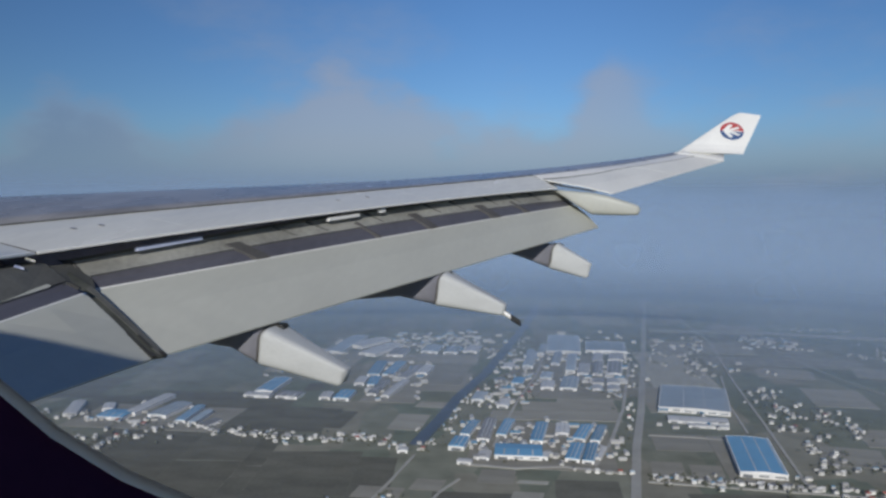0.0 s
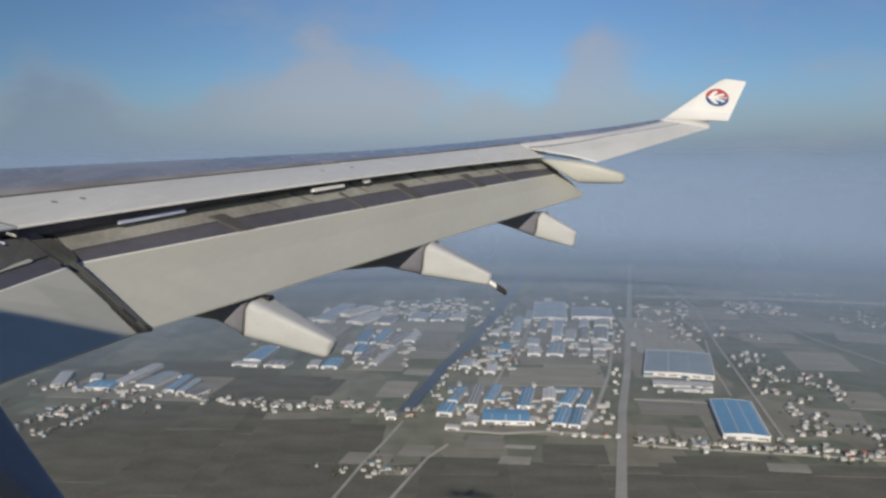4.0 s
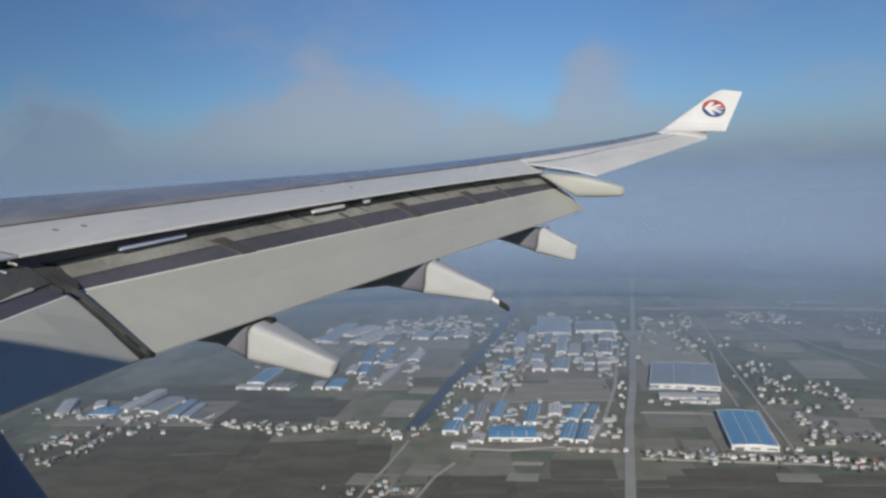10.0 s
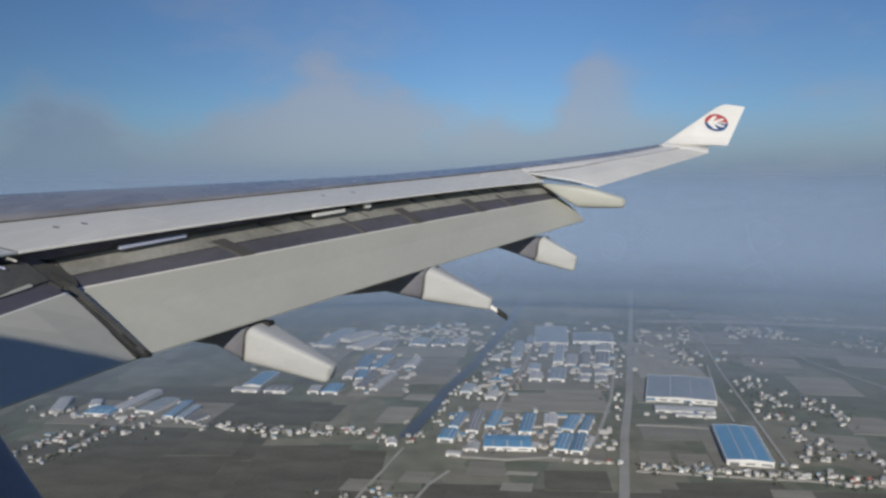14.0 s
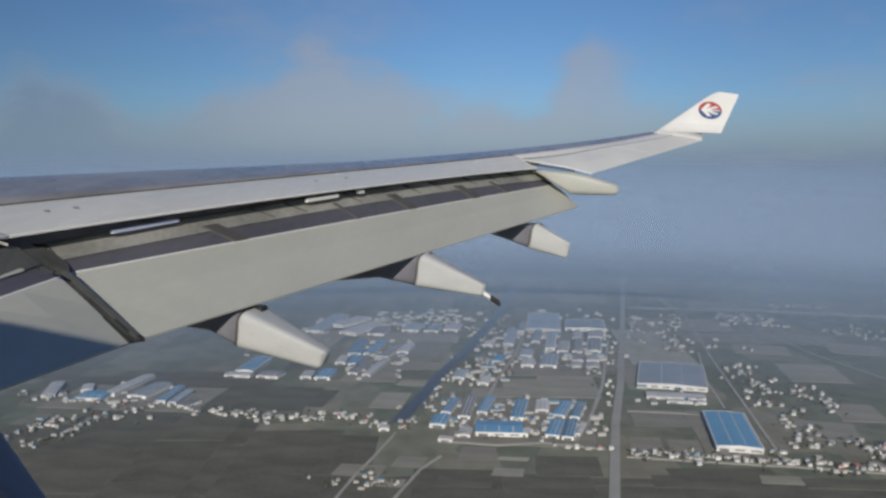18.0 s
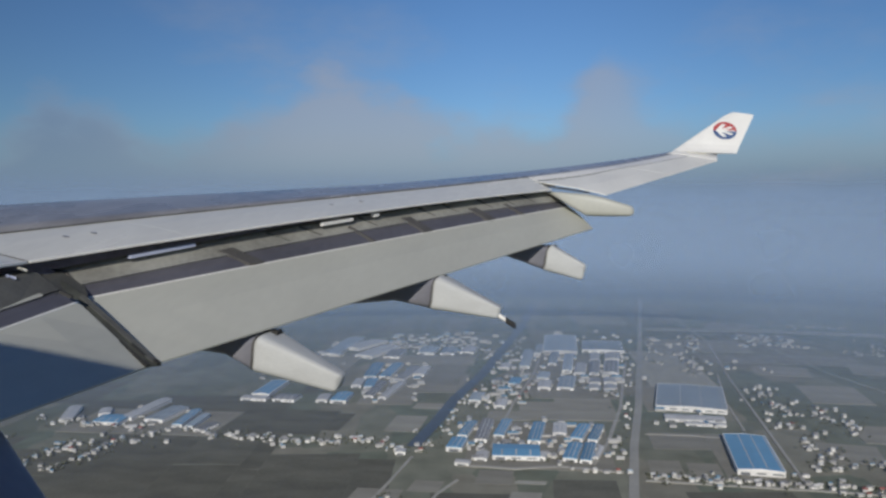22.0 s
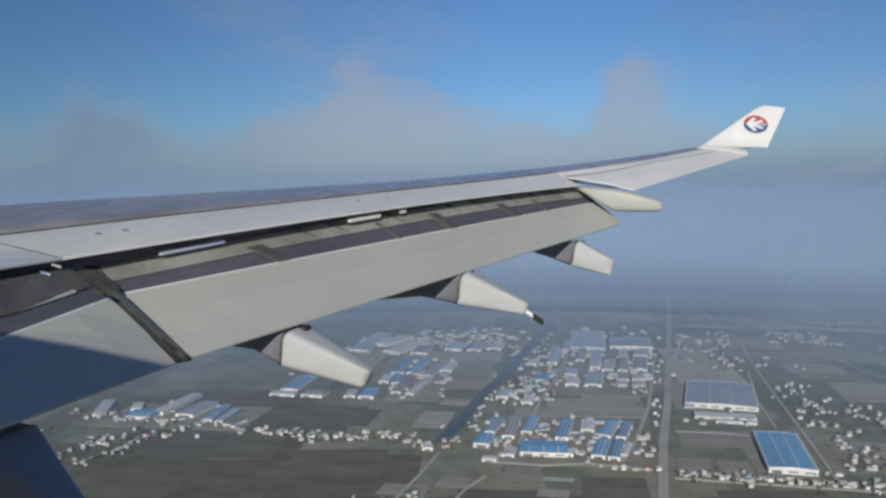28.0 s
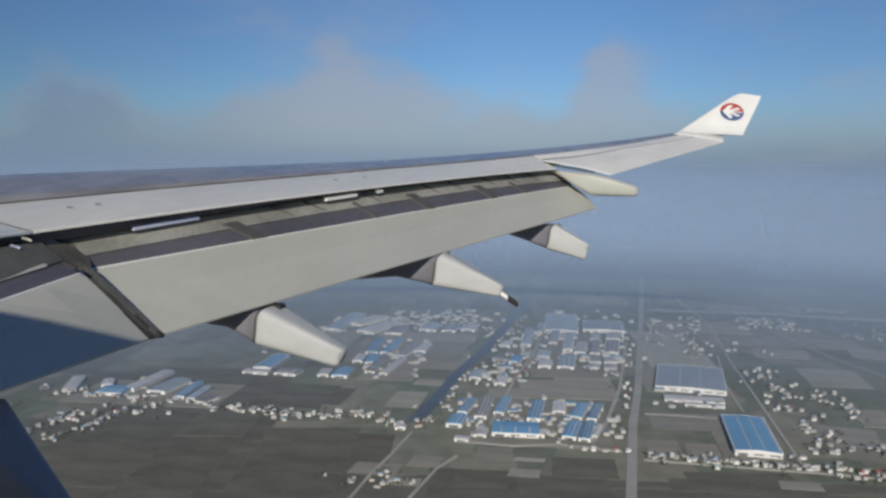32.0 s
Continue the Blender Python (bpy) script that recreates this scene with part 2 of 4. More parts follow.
def ground_material():
    """Winter farmland: a patchwork of narrow plots in dull brown, grey and dark green."""
    m = bpy.data.materials.new("farmland")
    m.use_nodes = True
    t = m.node_tree
    b = t.nodes["Principled BSDF"]
    b.inputs["Roughness"].default_value = 0.95
    b.inputs["Specular IOR Level"].default_value = 0.1
    tc = t.nodes.new("ShaderNodeTexCoord")
    cells = []
    for sx, sy in ((0.011, 0.0042), (0.0022, 0.0016)):
        mp = t.nodes.new("ShaderNodeMapping")
        mp.inputs["Scale"].default_value = (sx, sy, 0)
        mp.inputs["Rotation"].default_value = (0, 0, radians(-4))
        v = t.nodes.new("ShaderNodeTexVoronoi")
        v.distance = "CHEBYCHEV"
        v.inputs["Scale"].default_value = 1.0
        v.inputs["Randomness"].default_value = 0.75
        link(t, tc.outputs["Object"], mp.inputs[0])
        link(t, mp.outputs[0], v.inputs["Vector"])
        cells.append(v)
    n = t.nodes.new("ShaderNodeTexNoise")
    n.inputs["Scale"].default_value, n.inputs["Detail"].default_value = 0.02, 8.0
    link(t, tc.outputs["Object"], n.inputs["Vector"])
    sp = t.nodes.new("ShaderNodeSeparateColor")
    link(t, cells[0].outputs["Color"], sp.inputs[0])
    cr = t.nodes.new("ShaderNodeValToRGB")
    e = cr.color_ramp.elements
    e[0].position, e[0].color = 0.0, (0.205, 0.222, 0.165, 1)
    e[1].position, e[1].color = 1.0, (0.315, 0.295, 0.23, 1)
    for p, c in ((0.3, (0.258, 0.258, 0.195, 1)), (0.55, (0.205, 0.232, 0.175, 1)), (0.8, (0.295, 0.288, 0.22, 1))):
        el = e.new(p)
        el.color = c
    link(t, sp.outputs[0], cr.inputs[0])
    sp2 = t.nodes.new("ShaderNodeSeparateColor")
    link(t, cells[1].outputs["Color"], sp2.inputs[0])
    k = t.nodes.new("ShaderNodeMath")
    k.operation = "MULTIPLY_ADD"
    link(t, sp2.outputs[1], k.inputs[0])
    k.inputs[1].default_value, k.inputs[2].default_value = 0.22, 0.50
    k2 = t.nodes.new("ShaderNodeMath")
    k2.operation = "MULTIPLY_ADD"
    link(t, n.outputs[0], k2.inputs[0])
    k2.inputs[1].default_value = 0.75
    link(t, k.outputs[0], k2.inputs[2])
    s = t.nodes.new("ShaderNodeVectorMath")
    s.operation = "SCALE"
    link(t, cr.outputs[0], s.inputs[0])
    link(t, k2.outputs[0], s.inputs["Scale"])
    link(t, s.outputs[0], b.inputs["Base Color"])
    return m


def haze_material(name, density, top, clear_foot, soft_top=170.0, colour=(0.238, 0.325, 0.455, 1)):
    """Distance haze painted on a shell: scatters a bluish share of the light and lets the rest pass; it thins out at
    its foot and its top.
    """
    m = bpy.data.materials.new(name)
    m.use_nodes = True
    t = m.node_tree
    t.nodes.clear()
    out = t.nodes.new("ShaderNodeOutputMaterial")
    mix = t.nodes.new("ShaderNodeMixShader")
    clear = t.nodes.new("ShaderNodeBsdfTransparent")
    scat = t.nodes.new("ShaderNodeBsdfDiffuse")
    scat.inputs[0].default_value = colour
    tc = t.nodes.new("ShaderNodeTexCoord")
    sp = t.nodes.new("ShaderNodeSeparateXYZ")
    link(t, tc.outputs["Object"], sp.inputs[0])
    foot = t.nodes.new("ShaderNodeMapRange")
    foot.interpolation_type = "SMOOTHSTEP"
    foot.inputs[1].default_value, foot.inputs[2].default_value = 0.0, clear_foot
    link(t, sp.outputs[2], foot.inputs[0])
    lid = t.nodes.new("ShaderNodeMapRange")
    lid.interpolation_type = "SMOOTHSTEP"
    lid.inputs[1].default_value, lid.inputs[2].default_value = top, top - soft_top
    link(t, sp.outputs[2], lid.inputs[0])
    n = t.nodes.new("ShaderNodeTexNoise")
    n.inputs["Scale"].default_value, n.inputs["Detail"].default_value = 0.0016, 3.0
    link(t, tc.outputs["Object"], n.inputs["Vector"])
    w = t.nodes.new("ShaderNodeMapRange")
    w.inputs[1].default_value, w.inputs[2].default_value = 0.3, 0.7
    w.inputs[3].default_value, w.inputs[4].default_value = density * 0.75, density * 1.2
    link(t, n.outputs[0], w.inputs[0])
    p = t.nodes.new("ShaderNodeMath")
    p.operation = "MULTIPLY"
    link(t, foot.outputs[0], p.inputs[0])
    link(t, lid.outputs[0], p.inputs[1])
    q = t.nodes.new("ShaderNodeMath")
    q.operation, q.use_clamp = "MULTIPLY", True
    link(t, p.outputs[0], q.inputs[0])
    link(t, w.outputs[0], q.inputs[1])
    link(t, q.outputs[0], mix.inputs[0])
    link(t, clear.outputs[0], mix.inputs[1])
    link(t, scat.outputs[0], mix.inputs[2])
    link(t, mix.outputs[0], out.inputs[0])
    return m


# ---- mesh helpers ----
def mesh_of(name, verts, faces, mat, smooth=False):
    me = bpy.data.meshes.new(name)
    me.from_pydata([tuple(v) for v in verts], [], faces)
    bm = bmesh.new()
    bm.from_mesh(me)
    bmesh.ops.recalc_face_normals(bm, faces=bm.faces)
    bm.to_mesh(me)
    bm.free()
    me.materials.append(mat)
    if smooth:
        me.polygons.foreach_set("use_smooth", [True] * len(me.polygons))
    me.update()
    return me


def part(name, verts, faces, mat, parent, label="", smooth=False):
    ob = new(name, mesh_of(name, verts, faces, mat, smooth))
    ob.parent = parent
    return tagged(ob, label)


def loft(rings, closed_ends=True):
    """Faces over rings of equally many points."""
    n = len(rings[0])
    verts = [p for r in rings for p in r]
    faces = [(i * n + j, i * n + (j + 1) % n, (i + 1) * n + (j + 1) % n, (i + 1) * n + j) for i in range(len(rings) - 1) for j in range(n)]
    if closed_ends:
        faces += [tuple(range(n)), tuple(range((len(rings) - 1) * n, len(rings) * n))]
    return verts, faces


def sheet(rows):
    n = len(rows[0])
    return [p for r in rows for p in r], [(i * n + j, i * n + j + 1, (i + 1) * n + j + 1, (i + 1) * n + j) for i in range(len(rows) - 1) for j in range(n - 1)]


def stations(s0, s1, step=0.6):
    n = max(2, int(math.ceil((s1 - s0) / step)) + 1)
    return [s0 + (s1 - s0) * i / (n - 1) for i in range(n)]


def mixed(p, q, k):
    return tuple(a + (b - a) * k for a, b in zip(p, q))


# ---- the ground ----
ground = new("ground", mesh_of("ground", *sheet([[(x, y, 0) for x in range(-15000, 15001, 1500)] for y in range(-15000, 15001, 1500)]), ground_material()))
tagged(ground, "flat winter farmland in dull brown and green plots", "ground", kind="structure")

# see-through bluish shells round the eye stand in for haze over distance
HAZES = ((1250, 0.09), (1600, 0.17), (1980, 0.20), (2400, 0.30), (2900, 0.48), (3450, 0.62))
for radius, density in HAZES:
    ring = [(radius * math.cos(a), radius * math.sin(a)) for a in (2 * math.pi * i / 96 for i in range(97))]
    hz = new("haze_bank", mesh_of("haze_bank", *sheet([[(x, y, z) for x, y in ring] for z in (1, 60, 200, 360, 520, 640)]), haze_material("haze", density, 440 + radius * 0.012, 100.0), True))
    tagged(hz, "see-through blue-grey shell standing in for ground haze", "haze", kind="stuff")
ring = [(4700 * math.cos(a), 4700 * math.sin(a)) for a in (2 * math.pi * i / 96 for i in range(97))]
tagged(new("backdrop", mesh_of("backdrop", *sheet([[(x, y, z) for x, y in ring] for z in (1, 60, 200, 400, 600, 800)]), haze_material("far_haze", 1.5, 640, 1.0, 330.0, (0.212, 0.298, 0.428, 1)), True)), "grey-blue shell painted as distance lost in haze", "haze", kind="structure")

# ---- the airliner: x aft, y outboard, z up from the eye ----
airliner = new("airliner")
airliner.matrix_world = pose(0, 0, EYE, 0, 0, HEADING)
tagged(airliner, "white and grey airliner in flight with flaps partly extended", "airliner")


def easy(s, c, s_in, slope):
    """Height along the span: a fitted curve outboard of s_in, straight inboard of it."""
    return np.polyval(c, max(s, s_in)).item() + min(0, s - s_in) * slope


def box_rear(s):
    return -10.9 + 0.5 * s, easy(s, (0.000138, -0.005379, 0.150956, -1.292717), 7.6, 0.075)


def box_front(s):
    return -14.56 + 0.63 * s, easy(s, (0.000106, -0.003603, 0.118253, -1.036398), 9.4, 0.07) + 0.12 * min(1.0, max(0.0, (15.5 - s) / 6))


def spoiler_edge(s):
    if s < 7.25:
        return -6.1, -0.635 - 0.03 * (7.25 - s)
    return -9.33 + 0.445 * s, easy(s, (-0.002115, 0.131880, -1.482297), 7.25, 0.08)


def aileron_edge(s):
    return -8.06 + 0.441 * s, 0.12 + (s - 18.3) * 0.140


def flap_line(s, which):
    """Lines along the outboard flap: its trailing edge, the start of its paint, its nose and the cove behind the spoilers."""
    if s < 7.3:
        dip = 0.11 * min(2.2, 7.25 - s)
        return {"edge": (-4.65, -1.70), "paint": (-5.52, -1.06 - dip), "nose": (-5.78, -0.95 - dip), "cove": (-6.05, -0.76 - 0.3 * dip)}[which]
    return {"edge": (-7.563 + 0.395 * s, np.polyval((-0.000229, 0.100107, -2.423282), s).item()),
            "paint": (-9.18 + 0.445 * s, np.polyval((-0.000692, 0.101046, -1.814999), s).item()),
            "nose": (-9.38 + 0.445 * s, np.polyval((-0.003300, 0.169737, -2.075055), s).item()),
            "cove": (-9.62 + 0.445 * s, np.polyval((-0.003371, 0.177854, -1.970353), s).item())}[which]


def thick(s):
    return 1.0 - 0.62 * min(1, max(0, (s - 5) / 21))


# wing box
rings = []
for s in stations(0.15, 26.1, 0.5):
    (a1, z1), (a0, z0), k = box_rear(s), box_front(s), thick(s)
    ln = a1 - a0
    top = [(a0, z0 - 0.10 * k), (a0 + 0.05 * ln, z0 - 0.02 * k), (a0 + 0.14 * ln, z0)]
    top += [(a0 + f * ln, z0 + (z1 - z0) * ((f - 0.14) / 0.86) ** 1.3) for f in (0.35, 0.6, 0.8, 1.0)]
    low_side = [(a1 + 0.02, z1 - 0.30 * k), (a0 + 0.6 * ln, z1 - 0.62 * k), (a0 + 0.2 * ln, z0 - 0.50 * k), (a0 + 0.03 * ln, z0 - 0.25 * k)]
    rings.append([(a, s, z) for a, z in top + low_side])
part("wing_box", *loft(rings), M_BOX, airliner, "dark grey painted forward wing skin", True)

rings = []
for s in stations(0.4, 18.1):
    a, z = box_rear(s)
    rings.append([(a - 0.035, s, z - 0.02), (a - 0.03, s, z + 0.016), (a + 0.014, s, z + 0.018), (a + 0.02, s, z - 0.02)])
part("spoiler_hinge_gap", *loft(rings), M_BLACK, airliner, "thin dark gap along the spoiler hinges")

# spoilers
SEAMS = (0.4, 3.9, 7.28, 9.2, 11.5, 13.75, 16.0, 18.1)
for s0, s1 in zip(SEAMS, SEAMS[1:]):
    rings = []
    for s in stations(s0 + 0.003, s1 - 0.003):
        f, r = box_rear(s), spoiler_edge(s)
        f = (f[0] + 0.012, f[1] + 0.004)
        m1, m2 = mixed(f, r, 0.35), mixed(f, r, 0.7)
        rings.append([(f[0], s, f[1]), (m1[0], s, m1[1] + 0.012), (m2[0], s, m2[1] + 0.010), (r[0], s, r[1]), (r[0], s, r[1] - 0.022), (m2[0], s, m2[1] - 0.07), (f[0], s, f[1] - 0.11)])
    sp = part("spoiler", *loft(rings), M_SPOILER, airliner, "light grey painted spoiler panel")
    # a thin white strip paints the bright highlight on the trailing edge
    edge = []
    for s in stations(s0 + 0.01, s1 - 0.01):
        f, r = box_rear(s), spoiler_edge(s)
        q = mixed(f, r, 0.985)
        edge.append([(q[0], s, q[1] + 0.001), (q[0], s, q[1] + 0.007), (r[0] + 0.004, s, r[1] + 0.005), (r[0] + 0.004, s, r[1] - 0.014)])
    part("edge_strip", *loft(edge), M_WHITE, sp, "bright worn metal edge")
    for k in ({7.28: (0.48, 0.645), 11.5: (0.3, 0.58)}.get(s0, ())):
        s = s0 + (s1 - s0) * k
        c = mixed(box_rear(s), spoiler_edge(s), 0.42)
        part("hinge_mark", *loft([[(c[0] + 0.04 * math.cos(q), s + 0.045 * math.sin(q), c[1] + 0.016 + dz - 0.22 * 0.04 * math.cos(q)) for q in (i * math.pi / 5 for i in range(10))] for dz in (0, 0.006)]), M_SHADE_MARK_GREY, sp)

for s in (7.28,):
    f, r = box_rear(s), spoiler_edge(s)
    w = 0.012
    rings = [[(p[0], s - w, p[1] + up), (p[0], s + w, p[1] + up), (p[0], s + w, p[1] - 0.03), (p[0], s - w, p[1] - 0.03)] for p, up in ((mixed(f, r, k), u) for k, u in ((0.02, 0.009), (0.35, 0.019), (0.7, 0.016), (1.0, 0.006)))]
    part("spoiler_gap", *loft(rings), M_SMUDGE, airliner, "dark gap between two spoiler panels")

# cove under the spoilers; its colour is lightened to lift the deep shade there
rings = []
for s in stations(0.4, 18.15):
    (a1, z1), (ac, zc) = box_rear(s), flap_line(s, "cove")
    rings.append([(a1 + 0.03, s, z1 - 0.13), (ac - 0.10, s, zc - 0.02), (ac - 0.10, s, zc - 0.08), (a1 + 0.03, s, z1 - 0.20)])
part("cove", *loft(rings), M_COVE, airliner, "dark sooty cove above the flap")


def flap(name, s0, s1, label, cut, shroud_mat):
    """cut: how far the section leans outboard towards its nose, square to the hinge line."""
    def at(s, which):
        q = s + cut * {"edge": 0.0, "paint": 1.0, "nose": 1.25, "cove": 1.5}[which]
        a, z = flap_line(q if s1 > 7.3 else min(q, 7.29), which)
        return a, q, z

    body, nose, shroud = [], [], []
    for s in stations(s0, s1):
        p, e = at(s, "paint"), at(s, "edge")
        m = mixed(p, e, 0.45)
        crown = 0.035 * min(1.0, 0.1 + abs(m[1] - 7.3) / 1.5)
        body.append([p, (m[0], m[1], m[2] + crown), e, (e[0] - 0.005, e[1], e[2] - 0.02), (m[0] - 0.05, m[1], m[2] - 0.12), (p[0] - 0.06, p[1], p[2] - 0.20)])
        n, c = at(s, "nose"), at(s, "cove")
        p = (p[0] - 0.004, p[1], p[2] - 0.008)
        m = mixed(p, n, 0.5)
        nose.append([p, (m[0] + 0.01, m[1], m[2] + 0.012), n, (n[0] - 0.05, n[1], n[2] - 0.10), (p[0] - 0.05, p[1], p[2] - 0.15)])
        n = (n[0] + 0.03, n[1], n[2] + 0.012)
        shroud.append([n, c, (c[0] - 0.25, c[1], c[2] + 0.01), (c[0] - 0.25, c[1], c[2] - 0.05), (n[0] - 0.02, n[1], n[2] - 0.02)])
    fl = part(name, *loft(body), M_FLAP, airliner, label)
    # the highlight where the flap's paint starts, painted as a white strip
    edge = []
    for p, m, e, *_ in body:
        q = mixed(p, m, 0.035)
        edge.append([(p[0] - 0.004, p[1], p[2] - 0.004), (p[0] - 0.004, p[1], p[2] + 0.006), (q[0], q[1], q[2] + 0.006), (q[0], q[1], q[2] - 0.004)])
    part("edge_strip", *loft(edge), M_WHITE, fl, "bright edge of the flap's paint")
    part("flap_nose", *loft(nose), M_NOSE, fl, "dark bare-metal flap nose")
    part("flap_shroud", *loft(shroud), shroud_mat, fl, "soiled brownish metal shroud above the flap nose")
    end = shroud[0]
    part("shroud_end", *loft([[(x, y + d, z + 0.006) for x, y, z in end] for d in (-0.02, 0.015)]), M_SMUDGE, fl, "dark grimy end of the shroud")
    return fl


outer = flap("outboard_flap", 7.40, 18.25, "light grey outboard flap, partly extended", 0.32, M_SHROUD)
inner = flap("inboard_flap", 0.6, 7.18, "light grey inboard flap, partly in the fuselage's shadow", 0.12, M_GRIME)


# seal between the flaps: its two edges from the cove, past the paint line, to the trailing edge
SEAL_IN = ((-6.08, 7.40, -0.80), (-5.551, 7.32, -1.087), (-4.647, 7.16, -1.687))
SEAL_OUT = ((-5.992, 7.624, -0.85), (-5.545, 7.488, -1.036), (-4.593, 7.353, -1.704))


def seal(name, f0, f1, lift, mat, label, k0=0.0, k1=2.0):
    """A strip along the seal between shares f0 and f1 of its width, from k0 (cove) to k1 (trailing edge)."""
    rings = []
    for k in range(11):
        q = k0 + (k1 - k0) * k / 10
        i = min(1, int(q))
        inner_edge, outer_edge = (mixed(line[i], line[i + 1], q - i) for line in (SEAL_IN, SEAL_OUT))
        l, r = mixed(inner_edge, outer_edge, f0), mixed(inner_edge, outer_edge, f1)
        rise = 0.006 * max(0.0, min((q - 1) / 0.45, (2 - q) / 0.55)) + lift
        rings.append([(l[0], l[1], l[2] + rise), (r[0], r[1], r[2] + rise), (r[0], r[1], r[2] - 0.02), (l[0], l[1], l[2] - 0.02)])
    part(name, *loft(rings), mat, outer, label)


seal("flap_seal", -0.02, 1.0, 0.006, M_SEAL, "dark rubber seal between the flaps")
seal("seal_lip", -0.05, 0.16, 0.010, M_BLACK, "sooty inner seal lip", 0.9)
seal("seal_lip", 0.55, 0.97, 0.014, M_GRIME, "olive-grey outer seal lip", 0.9, 1.97)
seal("seal_slot", 0.42, 0.62, 0.018, M_BLACK, "black slot in the seal", 1.70, 1.88)
seal("seal_end", 0.05, 0.3, 0.013, M_BLACK, "black worn seal end", 1.94, 2.0)
seal("seal_end", 0.7, 1.0, 0.018, M_BLACK, "black worn seal end", 1.95, 2.0)


def joint_plate(name, corners, deep, mat, label, proud=0.0):
    part(name, *loft([[(x * (1 - proud), y * (1 - proud) + d, z * (1 - proud)) for x, y, z in corners] for d in (0.0, deep)]), mat, outer, label)


# grimy plates over the joint, with a slot
joint_plate("joint_cover", ((-6.08, 7.47, -0.792), (-6.08, 7.74, -0.80), (-5.974, 7.838, -0.885), (-5.83, 7.787, -0.958), (-5.65, 7.60, -1.026), (-5.57, 7.30, -1.06), (-5.66, 7.19, -1.009), (-5.88, 7.30, -0.88)), 0.05, M_GRIME, "dark olive grimy cover at the flap joint")
joint_plate("joint_slot", ((-5.708, 7.27, -0.938), (-5.576, 7.29, -1.003), (-5.592, 7.275, -1.026), (-5.724, 7.255, -0.962)), 0.03, M_BLACK, "black slot in the joint cover", 0.03)
rings = []
for s, h in ((6.1, -0.02), (6.4, -0.008), (6.8, 0.008), (7.05, 0.012)):
    a, z = flap_line(s, "nose")
    rings.append([(a + 0.05, s, z + 0.005), (a + 0.03, s, z + 0.012 + h), (a - 0.012, s, z + 0.018 + h), (a - 0.02, s, z - 0.04)])
part("nose_strip", *loft(rings), M_FLAP, inner, "bright worn metal strip on the inboard flap nose")
rings = []
for s, q in ((6.6, 6.6), (7.13, 7.13), (7.6, 7.75), (8.1, 8.1)):
    c, n, p = (flap_line(q, w) for w in ("cove", "nose", "paint"))
    rings.append([(c[0] - 0.2, q, c[1] - 0.02), (c[0], q, c[1] - 0.03), (n[0], q, n[1] - 0.05), (p[0], q, p[1] - 0.06), (p[0] - 0.1, q, p[1] - 0.2), (c[0] - 0.2, q, c[1] - 0.15)])
part("slot_filler", *loft(rings), M_GRIME, outer, "grimy metal plate behind the flap joint")
for s, k, w in ((7.2, 0.25, 0.05), (7.36, 0.5, 0.045), (7.55, 0.35, 0.04)):
    (c, n) = (flap_line(s, w2) for w2 in ("cove", "paint"))
    m = mixed(c, n, k)
    part("hinge_link", *loft([[(m[0] - 0.18 + d, s - 0.25 + d * 0.9 + e, m[1] + 0.05 - d * 0.75 + f) for e, f in ((-w, 0.0), (w * 0.4, 0.015), (w, -0.03), (-w * 0.4, -0.05))] for d in (0.0, 0.12, 0.36)]), M_SEAL if s > 7.3 else M_SHROUD, outer, "grimy hinge link at the flap joint")

for s, a, z, mat in ((6.93, -6.02, -0.745, M_BEAM), (7.14, -6.06, -0.685, M_SPOILER)):
    part("slot_clip", *loft([[(a + d * 0.04 - 0.02, s - 0.035 + d * 0.07, z - d * 0.035 + e) for d, e in ((0, -0.012), (1, -0.012), (1, 0.012), (0, 0.012))] + [(a - 0.03, s, z)] for a in (a - 0.01, a + 0.02)]), mat, outer, "small bright clip in the flap slot")

# arms and beams that show in the slot
def bar(name, s0, s1, lift, size, mat, label, aft=0.05):
    ends = []
    for s in (s0, s1):
        a, z = flap_line(s, "cove")
        a, z = a + aft, z + lift - aft * 0.25
        ends.append([(a - size, s, z - size), (a + size, s, z - size), (a + size, s, z + size * 0.6), (a + size * 0.4, s, z + size), (a - size, s, z + size)])
    part(name, *loft(ends), mat, outer, label)


# the beam's lilac shade is put into its bluish paint colour
bar("slot_beam", 8.50, 9.36, 0.07, 0.022, M_BEAM, "bluish white painted beam in the flap slot", 0.14)
bar("slot_arm", 11.45, 12.08, 0.06, 0.027, M_WHITE, "white hinge arm in the flap slot", 0.19)
bar("slot_arm", 12.55, 12.66, 0.07, 0.03, M_WHITE, "white hinge arm in the flap slot", 0.19)
for s, w in ((9.72, 0.22), (12.05, 0.05), (13.3, 0.22), (15.2, 0.24), (16.4, 0.10)):
    rings = []
    for k in (-0.35, 0.0, 0.5, 1.0):
        (a0, z0), (a1, z1) = (mixed(flap_line(q, "nose"), flap_line(q, "paint"), k) for q in (s + 0.15 * k, s + 0.15 * k + w))
        rings.append([(a0 + 0.02, s + 0.15 * k, z0 + 0.03), (a1 + 0.02, s + 0.15 * k + w, z1 + 0.03), (a1, s + 0.15 * k + w, z1 - 0.02), (a0, s + 0.15 * k, z0 - 0.02)])
    part("slot_bracket", *loft(rings), M_SMUDGE, outer, "soiled metal bracket across the flap nose")
